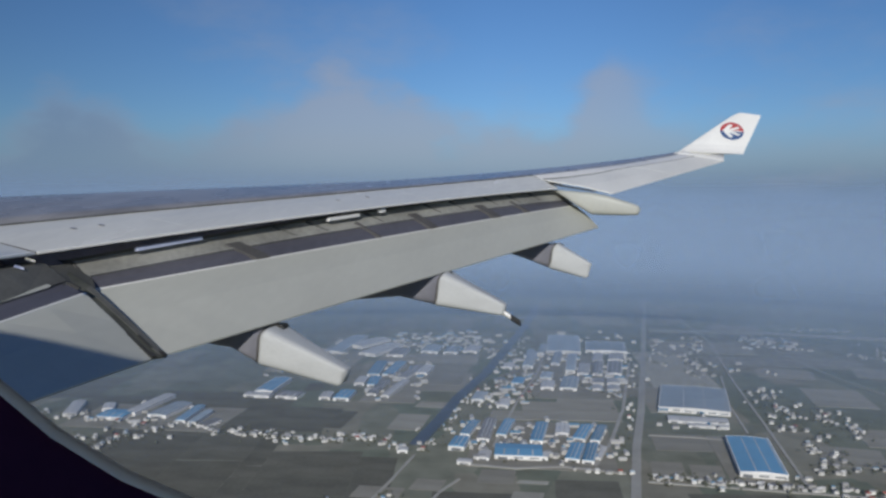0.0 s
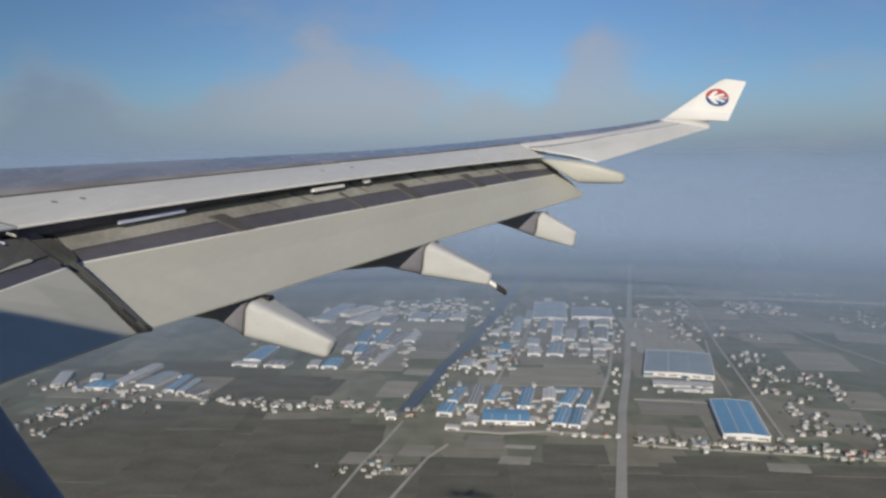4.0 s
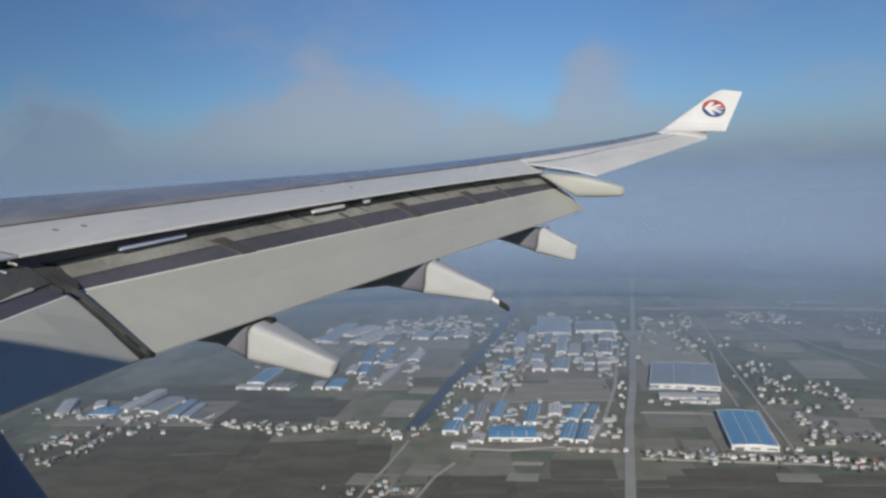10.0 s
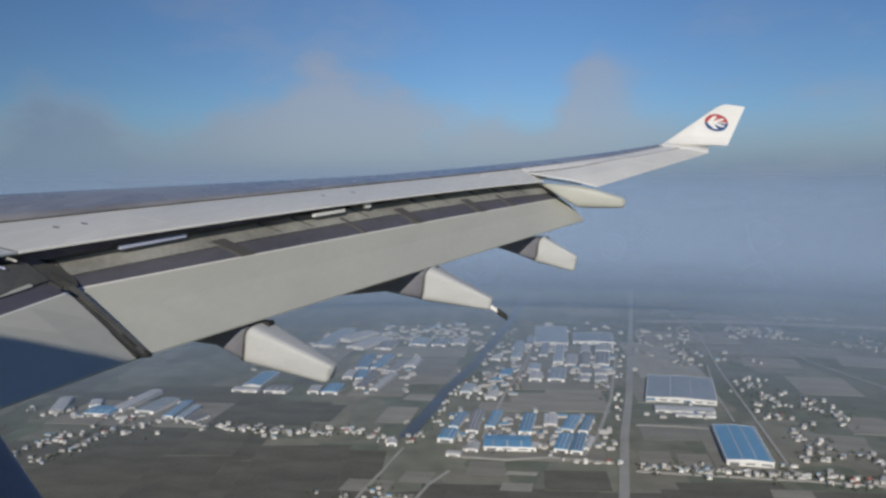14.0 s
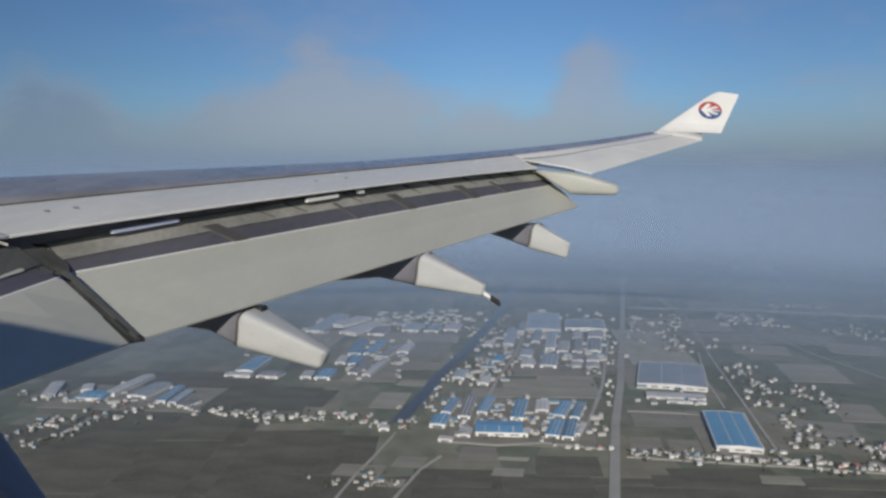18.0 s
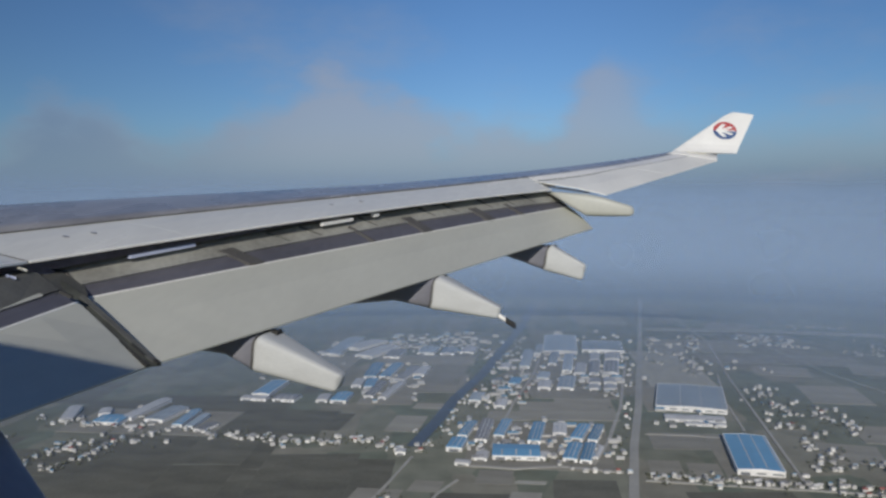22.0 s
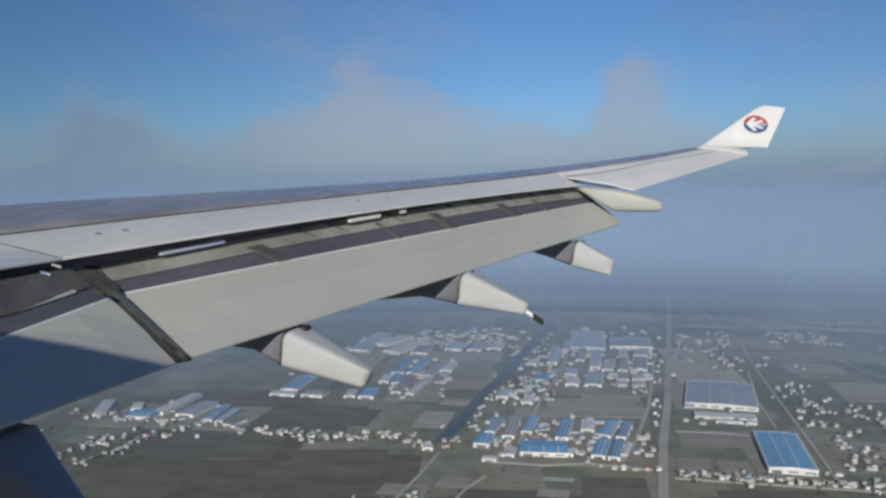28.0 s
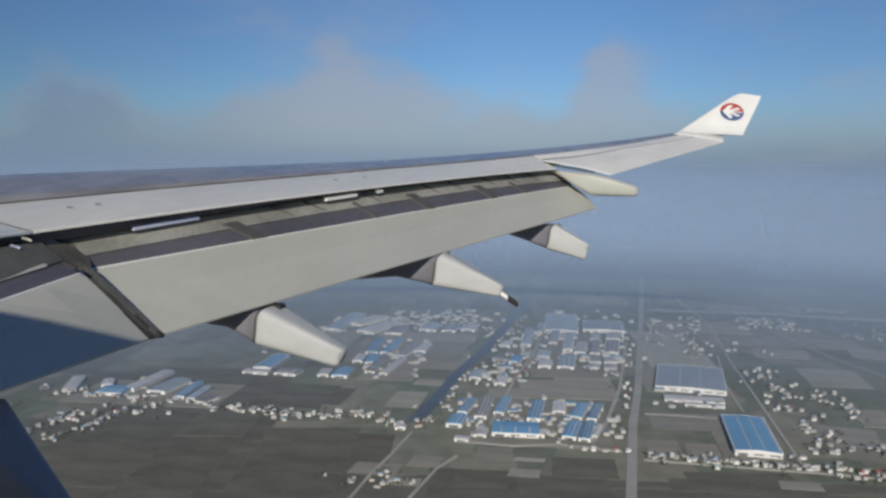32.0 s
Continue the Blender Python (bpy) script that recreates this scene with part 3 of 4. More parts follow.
for s in (10.6, 11.2, 12.4, 13.9, 14.6, 15.7, 16.5, 17.3):
    rings = []
    for k in (0.05, 0.95):
        (a0, z0), (a1, z1) = (mixed(flap_line(q, "cove"), flap_line(q, "nose"), k) for q in (s + 0.2 * k, s + 0.2 * k + 0.03))
        rings.append([(a0 + 0.012, s + 0.2 * k, z0 + 0.022), (a1 + 0.012, s + 0.2 * k + 0.03, z1 + 0.022), (a1, s + 0.2 * k + 0.03, z1 - 0.02), (a0, s + 0.2 * k, z0 - 0.02)])
    part("shroud_seam", *loft(rings), M_GRIME, outer, "grimy seam on the shroud")

# outboard rear panel and ailerons
def hinge(s):
    """The aileron hinge, as a share of the way from the wing box to the trailing edge."""
    return 0.12 + 0.031 * (s - 18.1)


def sunk(p, s, share=1.0):
    """Near the spoilers the outboard panels dip to the spoilers' plane."""
    f, r = box_rear(s), spoiler_edge(s)
    drop = p[1] - mixed(f, r, (p[0] - f[0]) / (r[0] - f[0]))[1]
    return p[0], p[1] - share * max(0.0, drop) * max(0.0, 1 - (s - 18.1) / 3.6) ** 1.5


rings = []
for s in stations(18.12, 25.85, 0.5):
    f, r = box_rear(s), aileron_edge(s)
    h = sunk(mixed(f, r, hinge(s) - 0.02), s)
    f = (f[0] + 0.01, f[1] + 0.004)
    rings.append([(f[0], s, f[1]), (h[0], s, h[1] + 0.02), (h[0], s, h[1] - 0.12), (f[0], s, f[1] - 0.16)])
part("fixed_panel", *loft(rings), M_WHITE, airliner, "white fixed panel ahead of the ailerons")
rings = []
for s in stations(18.2, 25.7, 0.5):
    f, r = box_rear(s), aileron_edge(s)
    h0, h1 = sunk(mixed(f, r, hinge(s) - 0.022), s), sunk(mixed(f, r, hinge(s) - 0.003), s)
    rings.append([(h0[0], s, h0[1] + 0.014), (h1[0], s, h1[1] + 0.012), (h1[0], s, h1[1] - 0.05), (h0[0], s, h0[1] - 0.05)])
part("hinge_line", *loft(rings), M_SMUDGE, airliner, "dark gap along the aileron hinge")
for s0, s1 in ((18.12, 22.0), (22.03, 25.75)):
    rings = []
    for s in stations(s0, s1, 0.5):
        f, r = box_rear(s), aileron_edge(s)
        h, m = sunk(mixed(f, r, hinge(s)), s), mixed(f, r, 0.65)
        g = min(1.0, 0.03 + max(0, s - 18.2) / 0.9)
        rings.append([(h[0], s, h[1] + 0.012), (m[0], s, m[1] + 0.018), (r[0], s, r[1]), (r[0], s, r[1] - 0.02), (m[0], s, m[1] - 0.07 * g), (h[0], s, h[1] - 0.11 * g)])
    part("aileron", *loft(rings), M_AILERON, airliner, "pale grey aileron")

# wing tip and winglet
FOOT0, FOOT1, TOP0, TOP1 = Vector((1.92, 26.12, 1.46)), Vector((3.93, 26.3, 1.39)), Vector((3.80, 27.05, 2.77)), Vector((4.58, 27.05, 2.70))
rings = []
for s, grow in ((25.76, 0.0), (26.0, 0.06), (26.26, 0.14)):
    (a0, z0), (a1, z1), r = box_front(s), box_rear(s), aileron_edge(s)
    k = thick(s)
    rings.append([(a0 + 2 * grow, s, z0 - 0.08 * k), (a0 + 0.1 + 2 * grow, s, z0 + 0.2 * grow), (a1, s, z1 + grow), (r[0] + grow - 0.6 * (s - 25.76), s, r[1] + 0.01 + grow), (r[0] + grow - 0.6 * (s - 25.76), s, r[1] - 0.03), (a1, s, z1 - 0.16), (a0 + 0.05, s, z0 - 0.18)])
rings.append([(p[0], 26.3, 1.43 - 0.02 * (i > 3)) for i, p in enumerate(rings[-1])])
part("wing_tip", *loft(rings), M_WHITE, airliner, "white wing tip fairing", True)
out = Vector((0.1, 0.83, -0.5)).normalized()
rings = []
for k in (0.0, 0.03, 0.08, 0.2, 0.4, 0.6, 0.8, 0.93, 0.98, 1.0):
    le, te = FOOT0.lerp(TOP0, k), FOOT1.lerp(TOP1, k)
    bend = 0.10 * max(0, 1 - k / 0.2) ** 2
    rnd = max(0, (k - 0.9) / 0.1) ** 2 * 0.10
    le, te = le + Vector((rnd, 0, 0)), te - Vector((rnd * 0.3, 0, rnd * 0.2))
    ch = te - le
    ring = []
    for u, w in ((0, 0), (0.06, 0.6), (0.25, 1.0), (0.6, 0.7), (1.0, 0.08)):
        ring.append(le + ch * u - out * (0.055 * w * (1 - 0.6 * k)) + Vector((0, -bend, 0)))
    for u, w in ((0.6, 0.7), (0.25, 1.0), (0.06, 0.6)):
        ring.append(le + ch * u + out * (0.055 * w * (1 - 0.6 * k)) + Vector((0, -bend, 0)))
    rings.append(ring)
winglet = part("winglet", *loft(rings), M_WHITE, airliner, "white winglet with a round red and blue emblem")


def on_winglet(u, k, off):
    """A point at share u of the chord and share k of the height, lifted off the inboard face."""
    w = np.interp(u, (0, 0.06, 0.25, 0.6, 1.0), (0, 0.6, 1.0, 0.7, 0.08)).item()
    return FOOT0.lerp(TOP0, k).lerp(FOOT1.lerp(TOP1, k), u) - out * (0.055 * w * (1 - 0.6 * k) + off)


def emblem(name, outline, off, mat, label):
    """A thin flat shape, in metres from the emblem's centre, that follows the winglet's face."""
    pts = []
    for x, y in outline:
        x, y = 0.92 * x, 0.83 * y
        k = 0.545 + y / 1.56
        chord = (FOOT1.lerp(TOP1, k) - FOOT0.lerp(TOP0, k)).length
        u = 0.515 + (x - 0.795 * y) / chord
        pts.append((u, k))
    part(name, *loft([[on_winglet(u, k, o) for u, k in pts] for o in (off - 0.004, off)]), mat, winglet, label)


R = 0.395
half = [(R * math.cos(q), R * math.sin(q)) for q in (math.pi * i / 20 for i in range(21))]
emblem("emblem_upper", half, 0.008, M_RED, "red upper half of the round emblem")
emblem("emblem_lower", [(x, -y) for x, y in half], 0.008, M_BLUE, "dark blue lower half of the round emblem")
swallow = ((-0.78, 0.0), (-0.22, 0.74), (0.14, 0.70), (-0.24, 0.17), (0.52, 0.52), (0.74, 0.34), (0.02, 0.05), (0.86, 0.06), (0.86, 0.0))
for outline in (swallow, tuple((x, -y) for x, y in swallow)):
    emblem("emblem_wing", [(R * (x - 0.02), R * y) for x, y in outline], 0.013, M_WHITE, "white swept shape in the emblem")


# flap track fairings
def fairing(s, fore, mid, lip_top, lip_low, tip_top, tip_low, width, nozzle=False, tail_mat=M_FAIRING):
    """A canoe under the flap: a fixed front body and a drooped, straight-sided tail cone behind a rounded lip."""
    def oval(a, top, low_z, w, tilt=0.0):
        c, h = (top + low_z) / 2, (top - low_z) / 2
        return [(a + tilt * math.sin(q), s + w * math.copysign(abs(math.cos(q)) ** 0.34, math.cos(q)), c + h * math.copysign(abs(math.sin(q)) ** 0.34, math.sin(q))) for q in (2 * math.pi * (i + 0.5) / 28 for i in range(28))]

    lip = (lip_top[0] + lip_low[0]) / 2
    lean = (lip_top[0] - lip_low[0]) * 0.5
    # the front body is darker than the cone: shade put into its colour
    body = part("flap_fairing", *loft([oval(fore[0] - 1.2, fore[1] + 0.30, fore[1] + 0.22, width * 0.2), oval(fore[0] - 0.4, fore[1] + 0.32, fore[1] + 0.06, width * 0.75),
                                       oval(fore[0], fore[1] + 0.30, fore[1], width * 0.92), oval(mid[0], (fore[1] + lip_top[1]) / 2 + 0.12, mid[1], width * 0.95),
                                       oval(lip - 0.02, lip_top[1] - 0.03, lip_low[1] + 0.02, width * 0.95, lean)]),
                M_SHADE_MARK_GREY, airliner, "grey flap track fairing with a pale tail cone", True)
    rings = []
    for k, fat, drop in ((0.0, 0.95, 0.025), (0.02, 1.02, 0.004), (0.05, 1.03, 0.0), (0.25, 1.0, 0.0), (0.5, 1.0, 0.0), (0.75, 1.0, 0.0), (0.96, 1.0, 0.0), (1.0, 0.9, 0.012)):
        top, low_p = mixed(lip_top, tip_top, k), mixed(lip_low, tip_low, k)
        rings.append(oval((top[0] + low_p[0]) / 2, top[1] - drop, low_p[1] + drop, width * (1 - 0.66 * k) * fat, (top[0] - low_p[0]) * 0.5))
    tail = part("tail_cone", *loft(rings), tail_mat, body, "pale grey drooped tail cone", True)
    for k, mat, w in ((0.012, M_SMUDGE, 1.035),):
        top, low_p = mixed(lip_top, tip_top, k), mixed(lip_low, tip_low, k)
        part("lip_seal", *loft([oval((top[0] + low_p[0]) / 2 + d - 0.035, top[1] - 0.012, low_p[1] + 0.012, width * 0.985, lean) for d in (0.0, 0.016)]), mat, body, "dark rubber seal behind the lip")
    if nozzle:
        a, z = (tip_top[0] + tip_low[0]) / 2 - 0.02, tip_low[1] + 0.045
        rings = [[(a + d, s + r * math.cos(q), z - d * 0.62 + r * math.sin(q)) for q in (2 * math.pi * i / 10 for i in range(10))] for d, r in ((-0.05, 0.05), (0.13, 0.042))]
        part("nozzle_root", *loft(rings), M_WHITE, body)
        rings = [[(a + d, s + r * math.cos(q), z - d * 0.62 + r * math.sin(q)) for q in (2 * math.pi * i / 10 for i in range(10))] for d, r in ((0.12, 0.052), (0.27, 0.05), (0.28, 0.03))]
        part("nozzle", *loft(rings), M_BLACK, body, "black drain nozzle")
    return tail


fairing(8.95, (-4.97, -1.83), (-4.55, -1.87), (-4.11, -1.60), (-4.22, -2.06), (-3.12, -2.11), (-3.24, -2.32), 0.32)
fairing(12.45, (-4.26, -1.72), (-3.40, -1.63), (-2.67, -1.21), (-2.82, -1.76), (-1.67, -1.73), (-1.74, -1.91), 0.32, True)
fairing(16.35, (-2.16, -1.16), (-1.80, -1.27), (-1.15, -0.93), (-1.33, -1.46), (-0.44, -1.36), (-0.54, -1.67), 0.28)
# the innermost fairing stands in full shade, so its cone is darkened too
fairing(5.1, (-5.6, -1.95), (-5.2, -2.1), (-4.80, -1.80), (-4.92, -2.36), (-3.95, -2.68), (-4.05, -2.90), 0.30, tail_mat=M_SHADE_MARK_GREY)
# black bars added for the shade in the gap between flap and fairing lip
for s, a, z in ((8.95, -4.0, -1.58), (12.45, -2.60, -1.215), (16.35, -1.06, -0.935)):
    part("hinge_strut", *loft([[(a + da, s + ds, z + dz) for da, dz in ((-0.25, -0.02), (0.0, -0.02), (0.02, -0.05), (0.0, -0.11), (-0.25, -0.11))] for ds in (0.0, 0.16)]), M_BLACK, airliner, "dark hinge strut between flap and fairing")

# short fairing at the flap's outer end
rings = []
for a, top, low_z, w in ((-1.34, 0.17, 0.13, 0.06), (-1.15, 0.16, 0.02, 0.16), (-0.85, 0.135, -0.18, 0.22), (-0.50, 0.11, -0.385, 0.25), (-0.15, 0.04, -0.40, 0.25), (0.25, -0.085, -0.40, 0.21), (0.46, -0.15, -0.395, 0.17), (0.53, -0.19, -0.37, 0.14), (0.56, -0.24, -0.31, 0.08)):
    c, h = (top + low_z) / 2, (top - low_z) / 2
    rings.append([(a, 18.26 + w * math.copysign(abs(math.cos(q)) ** 0.4, math.cos(q)), c + h * math.copysign(abs(math.sin(q)) ** 0.4, math.sin(q))) for q in (2 * math.pi * (i + 0.5) / 20 for i in range(20))])
part("aileron_fairing", *loft(rings), M_FLAP, airliner, "pale grey short fairing beside the flap end", True)
rings = []
for k in (0.0, 0.1, 0.2, 0.4, 0.6, 0.8):
    f, r = box_rear(18.12), aileron_edge(18.12)
    p = sunk(mixed(f, r, k), 18.12) if k < 0.3 else mixed(sunk(mixed(f, r, 0.2), 18.12), r, (k - 0.2) / 0.8)
    rings.append([(p[0], q, p[1] + dz) for q, dz in ((18.085, -0.03), (18.085, 0.008), (18.116, 0.008), (18.116, -0.03))])
part("aileron_gap", *loft(rings), M_BLACK, airliner, "dark gap between the aileron and its fairing")

# fuselage, closed round the eye, with the window's opening
HULL_S, HULL_Z, HULL_R = -2.62, -0.55, 2.82
gap0, gap1 = math.asin((0.42 - HULL_Z) / HULL_R), math.asin((-0.18 - HULL_Z) / HULL_R)
part_angles = [gap0 + (2 * math.pi - (gap0 - gap1)) * i / 48 for i in range(49)]
full_angles = [2 * math.pi * i / 48 for i in range(49)]
for spans, angles in ((((-34, 0.4), (-33, 1.2), (-30, 2.2), (-26, HULL_R), (-12, HULL_R), (-0.36, HULL_R)), full_angles), (((-0.36, HULL_R), (0.30, HULL_R)), part_angles), (((0.30, HULL_R), (10, HULL_R), (16, HULL_R), (28, 0.9), (29, 0.1)), full_angles)):
    part("fuselage_skin", *sheet([[(a, HULL_S + r * math.cos(q), HULL_Z + r * math.sin(q)) for q in angles] for a, r in spans]), M_HULL, airliner, "white cylindrical fuselage skin", True)
WIN_A, WIN_Z, WIN_W, WIN_H = -0.0554, 0.0997, 0.1997, 0.2252


def oval_ring(grow, s):
    pts = []
    for i in range(48):
        q = 2 * math.pi * i / 48
        c, n = math.cos(q), math.sin(q)
        pts.append((WIN_A + (WIN_W + grow) * math.copysign(abs(c) ** 0.8, c), s, WIN_Z + (WIN_H + grow) * math.copysign(abs(n) ** 0.8, n)))
    return pts


def square_ring(s):
    pts = []
    for i in range(48):
        q = 2 * math.pi * i / 48
        c, n = math.cos(q), math.sin(q)
        m = max(abs(c), abs(n))
        pts.append((-0.044 + 0.335 * c / m, s, 0.10 + 0.31 * n / m))
    return pts


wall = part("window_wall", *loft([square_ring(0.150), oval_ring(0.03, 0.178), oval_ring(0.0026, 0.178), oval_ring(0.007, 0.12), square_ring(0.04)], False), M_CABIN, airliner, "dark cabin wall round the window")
part("window_rim", *loft([oval_ring(0.0036, 0.1784), oval_ring(0.002, 0.1787), oval_ring(0.0006, 0.1793), oval_ring(0.0, 0.180), oval_ring(0.0012, 0.181)], False), M_RIM, wall, "pale translucent rounded window rim", True)

# ---- roads, water and plots ----
WAYS = []


def strip(name, mat, z, width, pts, label, category):
    WAYS.extend((Vector(p), Vector(q), width / 2) for p, q in zip(pts, pts[1:]))
    rows = []
    z += 1.0
    for i, (x, y) in enumerate(pts):
        x0, y0 = pts[max(0, i - 1)]
        x1, y1 = pts[min(len(pts) - 1, i + 1)]
        d = Vector((x1 - x0, y1 - y0)).normalized()
        rows.append([(x - d.y * width / 2, y + d.x * width / 2, z - 1.4), (x - d.y * width / 2, y + d.x * width / 2, z), (x + d.y * width / 2, y - d.x * width / 2, z), (x + d.y * width / 2, y - d.x * width / 2, z - 1.4)])
    ob = new(name, mesh_of(name, *sheet(rows), mat))
    return tagged(ob, label, category, kind="structure")


def on_way(x, y, room):
    """Whether a place lies on a road or on the water."""
    c = Vector((x, y))
    for p, q, half in WAYS:
        d = q - p
        k = min(1, max(0, (c - p).dot(d) / d.length_squared))
        if (c - p - d * k).length < half + room:
            return True
    return False


PLOT_LEVEL = [0.25]


def plot(x, y, w, d, turn, mat):
    PLOT_LEVEL[0] += 0.012
    lift = PLOT_LEVEL[0]
    label = {M_EARTH: "bare brown earth plot", M_STUBBLE: "pale dry stubble field plot", M_CROP: "dark brown-green winter crop plot"}[mat]
    ob = new("field_plot", mesh_of("field_plot", *loft([[(-w / 2, -d / 2, z), (w / 2, -d / 2, z), (w / 2 + 3, d / 2, z), (-w / 2 + 4, d / 2, z)] for z in (-0.2, lift)]), mat))
    ob.matrix_world = pose(x, y, 0, 0, 0, turn)
    tagged(ob, label, "field", "fields", kind="structure")


# broad winter crops on the near side of the villages, darkened so distance pales like haze
rng = random.Random(11)
for x0, x1, y0, y1 in ((-1250, -330, 700, 1860), (-330, -115, 700, 1310), (-115, 1000, 700, 1140)):
    x = x0
    while x < x1 - 30:
        w = min(rng.uniform(60, 190), x1 - x)
        y, top = y0, y1 - rng.uniform(0, 60)
        while y < top - 20:
            d = min(rng.uniform(50, 190), top - y)
            if y < 1250 or rng.random() < 0.62:
                a, b, lift = rng.uniform(-6, 6), rng.uniform(-6, 6), rng.uniform(0.02, 0.13)
                ob = new("field_plot", mesh_of("field_plot", *loft([[(-w / 2, -d / 2, z), (w / 2 - 0.4, -d / 2, z), (w / 2 - 0.4, d / 2 + a, z), (-w / 2, d / 2 + b, z)] for z in (-0.2, lift)]), M_CROP))
                ob.matrix_world = pose(x + w / 2, y + d / 2, 0)
                tagged(ob, "dark brown-green winter crop plot", "field", "fields", kind="structure")
            y += d
        x += w

strip("road", M_ROAD, 0.30, 15.0, [(764, 3412), (492, 2195), (355, 1591), (294, 1347), (231, 1054), (202, 919)], "grey straight main road across the farmland", "road")
strip("canal", M_WATER, 0.15, 25.0, [(276, 3138), (194, 2643), (103, 2195), (43, 1906), (-20, 1674), (-54, 1499), (-91, 1338)], "dark blue canal between the works", "canal")
strip("lane", M_LANE, 0.35, 4.5, [(-89, 1287), (-113, 1180), (-135, 1095), (-161, 967)], "pale concrete village lane", "lane")
strip("lane", M_LANE, 0.35, 4.5, [(-12, 1177), (-41, 1121), (-60, 1058), (-89, 959)], "pale concrete village lane", "lane")
strip("lane", M_ROAD, 0.40, 6.0, [(275, 1177), (399, 1156), (519, 1137), (647, 1112), (776, 1082)], "pale village street lined with houses", "lane")
strip("lane", M_LANE, 0.35, 5.5, [(755, 2835), (723, 2327), (627, 1846), (569, 1499), (511, 1163)], "pale village street lined with houses", "lane")
strip("lane", M_LANE, 0.38, 4.5, [(616, 1906), (548, 1636), (515, 1432)], "pale concrete works lane", "lane")
strip("lane", M_LANE, 0.38, 8.0, [(-4, 1244), (78, 1228), (152, 1239), (249, 1212)], "pale works yard lane", "lane")
strip("lane", M_LANE, 0.42, 7.0, [(206, 1244), (252, 1364), (318, 1591), (421, 2041)], "pale works lane", "lane")
strip("lane", M_LANE, 0.44, 6.0, [(45, 1332), (103, 1636), (169, 1906), (218, 2195)], "pale works lane", "lane")
strip("embankment", M_STUBBLE, 1.20, 46.0, [(590, 2562), (951, 2528), (1375, 2403), (1859, 2281)], "pale brown embankment beyond the villages", "embankment")
strip("field_road", M_LANE, 0.41, 6.0, [(1414, 1260), (1515, 1662), (1577, 1952)], "pale works lane", "lane")
strip("lane", M_LANE, 0.37, 10.0, [(1639, 863), (1809, 1460), (1890, 1752)], "pale village street lined with houses", "lane")
strip("field_path", M_LANE, 0.46, 3.0, [(329, 1414), (410, 1404), (462, 1390)], "narrow pale field path", "path")
strip("field_path", M_LANE, 0.50, 3.5, [(887, 2584), (876, 2195), (888, 1906), (942, 1636)], "narrow pale field path", "path")

plot(44, 1191, 56, 61, -4.9, M_EARTH)
plot(86, 1113, 46, 31, -5.3, M_STUBBLE)
plot(98, 1168, 47, 15, -5.8, M_STUBBLE)
plot(-133, 1118, 71, 46, -6.9, M_EARTH)
plot(-61, 1152, 47, 46, -8.3, M_EARTH)
plot(-88, 1071, 48, 29, -4.8, M_STUBBLE)
plot(-49, 1815, 114, 182, 0.0, M_EARTH)
plot(-75, 1609, 65, 46, -7.7, M_EARTH)
plot(246, 1633, 121, 94, -4.1, M_EARTH)
plot(318, 1233, 52, 77, -5.6, M_EARTH)
plot(377, 1221, 51, 74, -5.5, M_EARTH)
plot(376, 1376, 97, 95, -3.7, M_EARTH)
plot(734, 2091, 219, 116, -3.7, M_STUBBLE)
plot(482, 1995, 69, 240, 0.0, M_EARTH)
plot(642, 1309, 102, 104, -15.9, M_EARTH)
plot(21, 1077, 78, 42, -2.9, M_CROP)
plot(347, 1079, 116, 46, -2.0, M_CROP)
plot(483, 1086, 76, 31, -6.1, M_EARTH)
plot(-306, 1499, 153, 117, -6.8, M_CROP)
plot(177, 1138, 97, 81, -2.5, M_CROP)
plot(-114, 1482, 64, 107, -6.4, M_EARTH)
plot(87, 1537, 88, 67, -5.1, M_EARTH)
plot(-1093, 1256, 48, 60, -1.3, M_STUBBLE)
plot(-1157, 1570, 61, 88, -2.2, M_STUBBLE)
plot(-1008, 1563, 101, 52, 0.3, M_STUBBLE)
plot(-949, 1460, 92, 66, -1.7, M_EARTH)
plot(128, 1357, 245, 264, -4.9, M_EARTH)
plot(246, 1910, 195, 482, -2.8, M_EARTH)
plot(-157, 1810, 120, 377, -4.4, M_EARTH)
plot(458, 1676, 165, 222, -3.0, M_EARTH)
plot(459, 1293, 88, 243, -6.3, M_EARTH)
plot(516, 1983, 153, 423, -4.1, M_STUBBLE)
plot(-611, 1492, 304, 164, -5.3, M_EARTH)
plot(782, 1942, 130, 105, -13.8, M_EARTH)
plot(-361, 1496, 194, 164, -6.2, M_CROP)
plot(557, 1073, 112, 39, -4.0, M_CROP)
plot(167, 1889, 74, 86, 0.0, M_STUBBLE)
plot(-208, 2278, 148, 90, -3.3, M_STUBBLE)
plot(546, 2156, 61, 112, 0.0, M_STUBBLE)
plot(887, 2632, 170, 95, 0.0, M_STUBBLE)
plot(669, 2277, 283, 181, -3.3, M_EARTH)
plot(923, 2068, 206, 127, -11.7, M_EARTH)
plot(1025, 1944, 135, 116, -15.9, M_STUBBLE)
plot(-49, 1908, 93, 252, -6.8, M_EARTH)
plot(-107, 2080, 267, 122, -3.0, M_EARTH)
plot(-391, 2036, 201, 287, -7.1, M_EARTH)
plot(749, 1412, 82, 112, -9.0, M_EARTH)
plot(801, 1706, 124, 160, -8.5, M_EARTH)
plot(206, 1573, 194, 139, -2.3, M_EARTH)


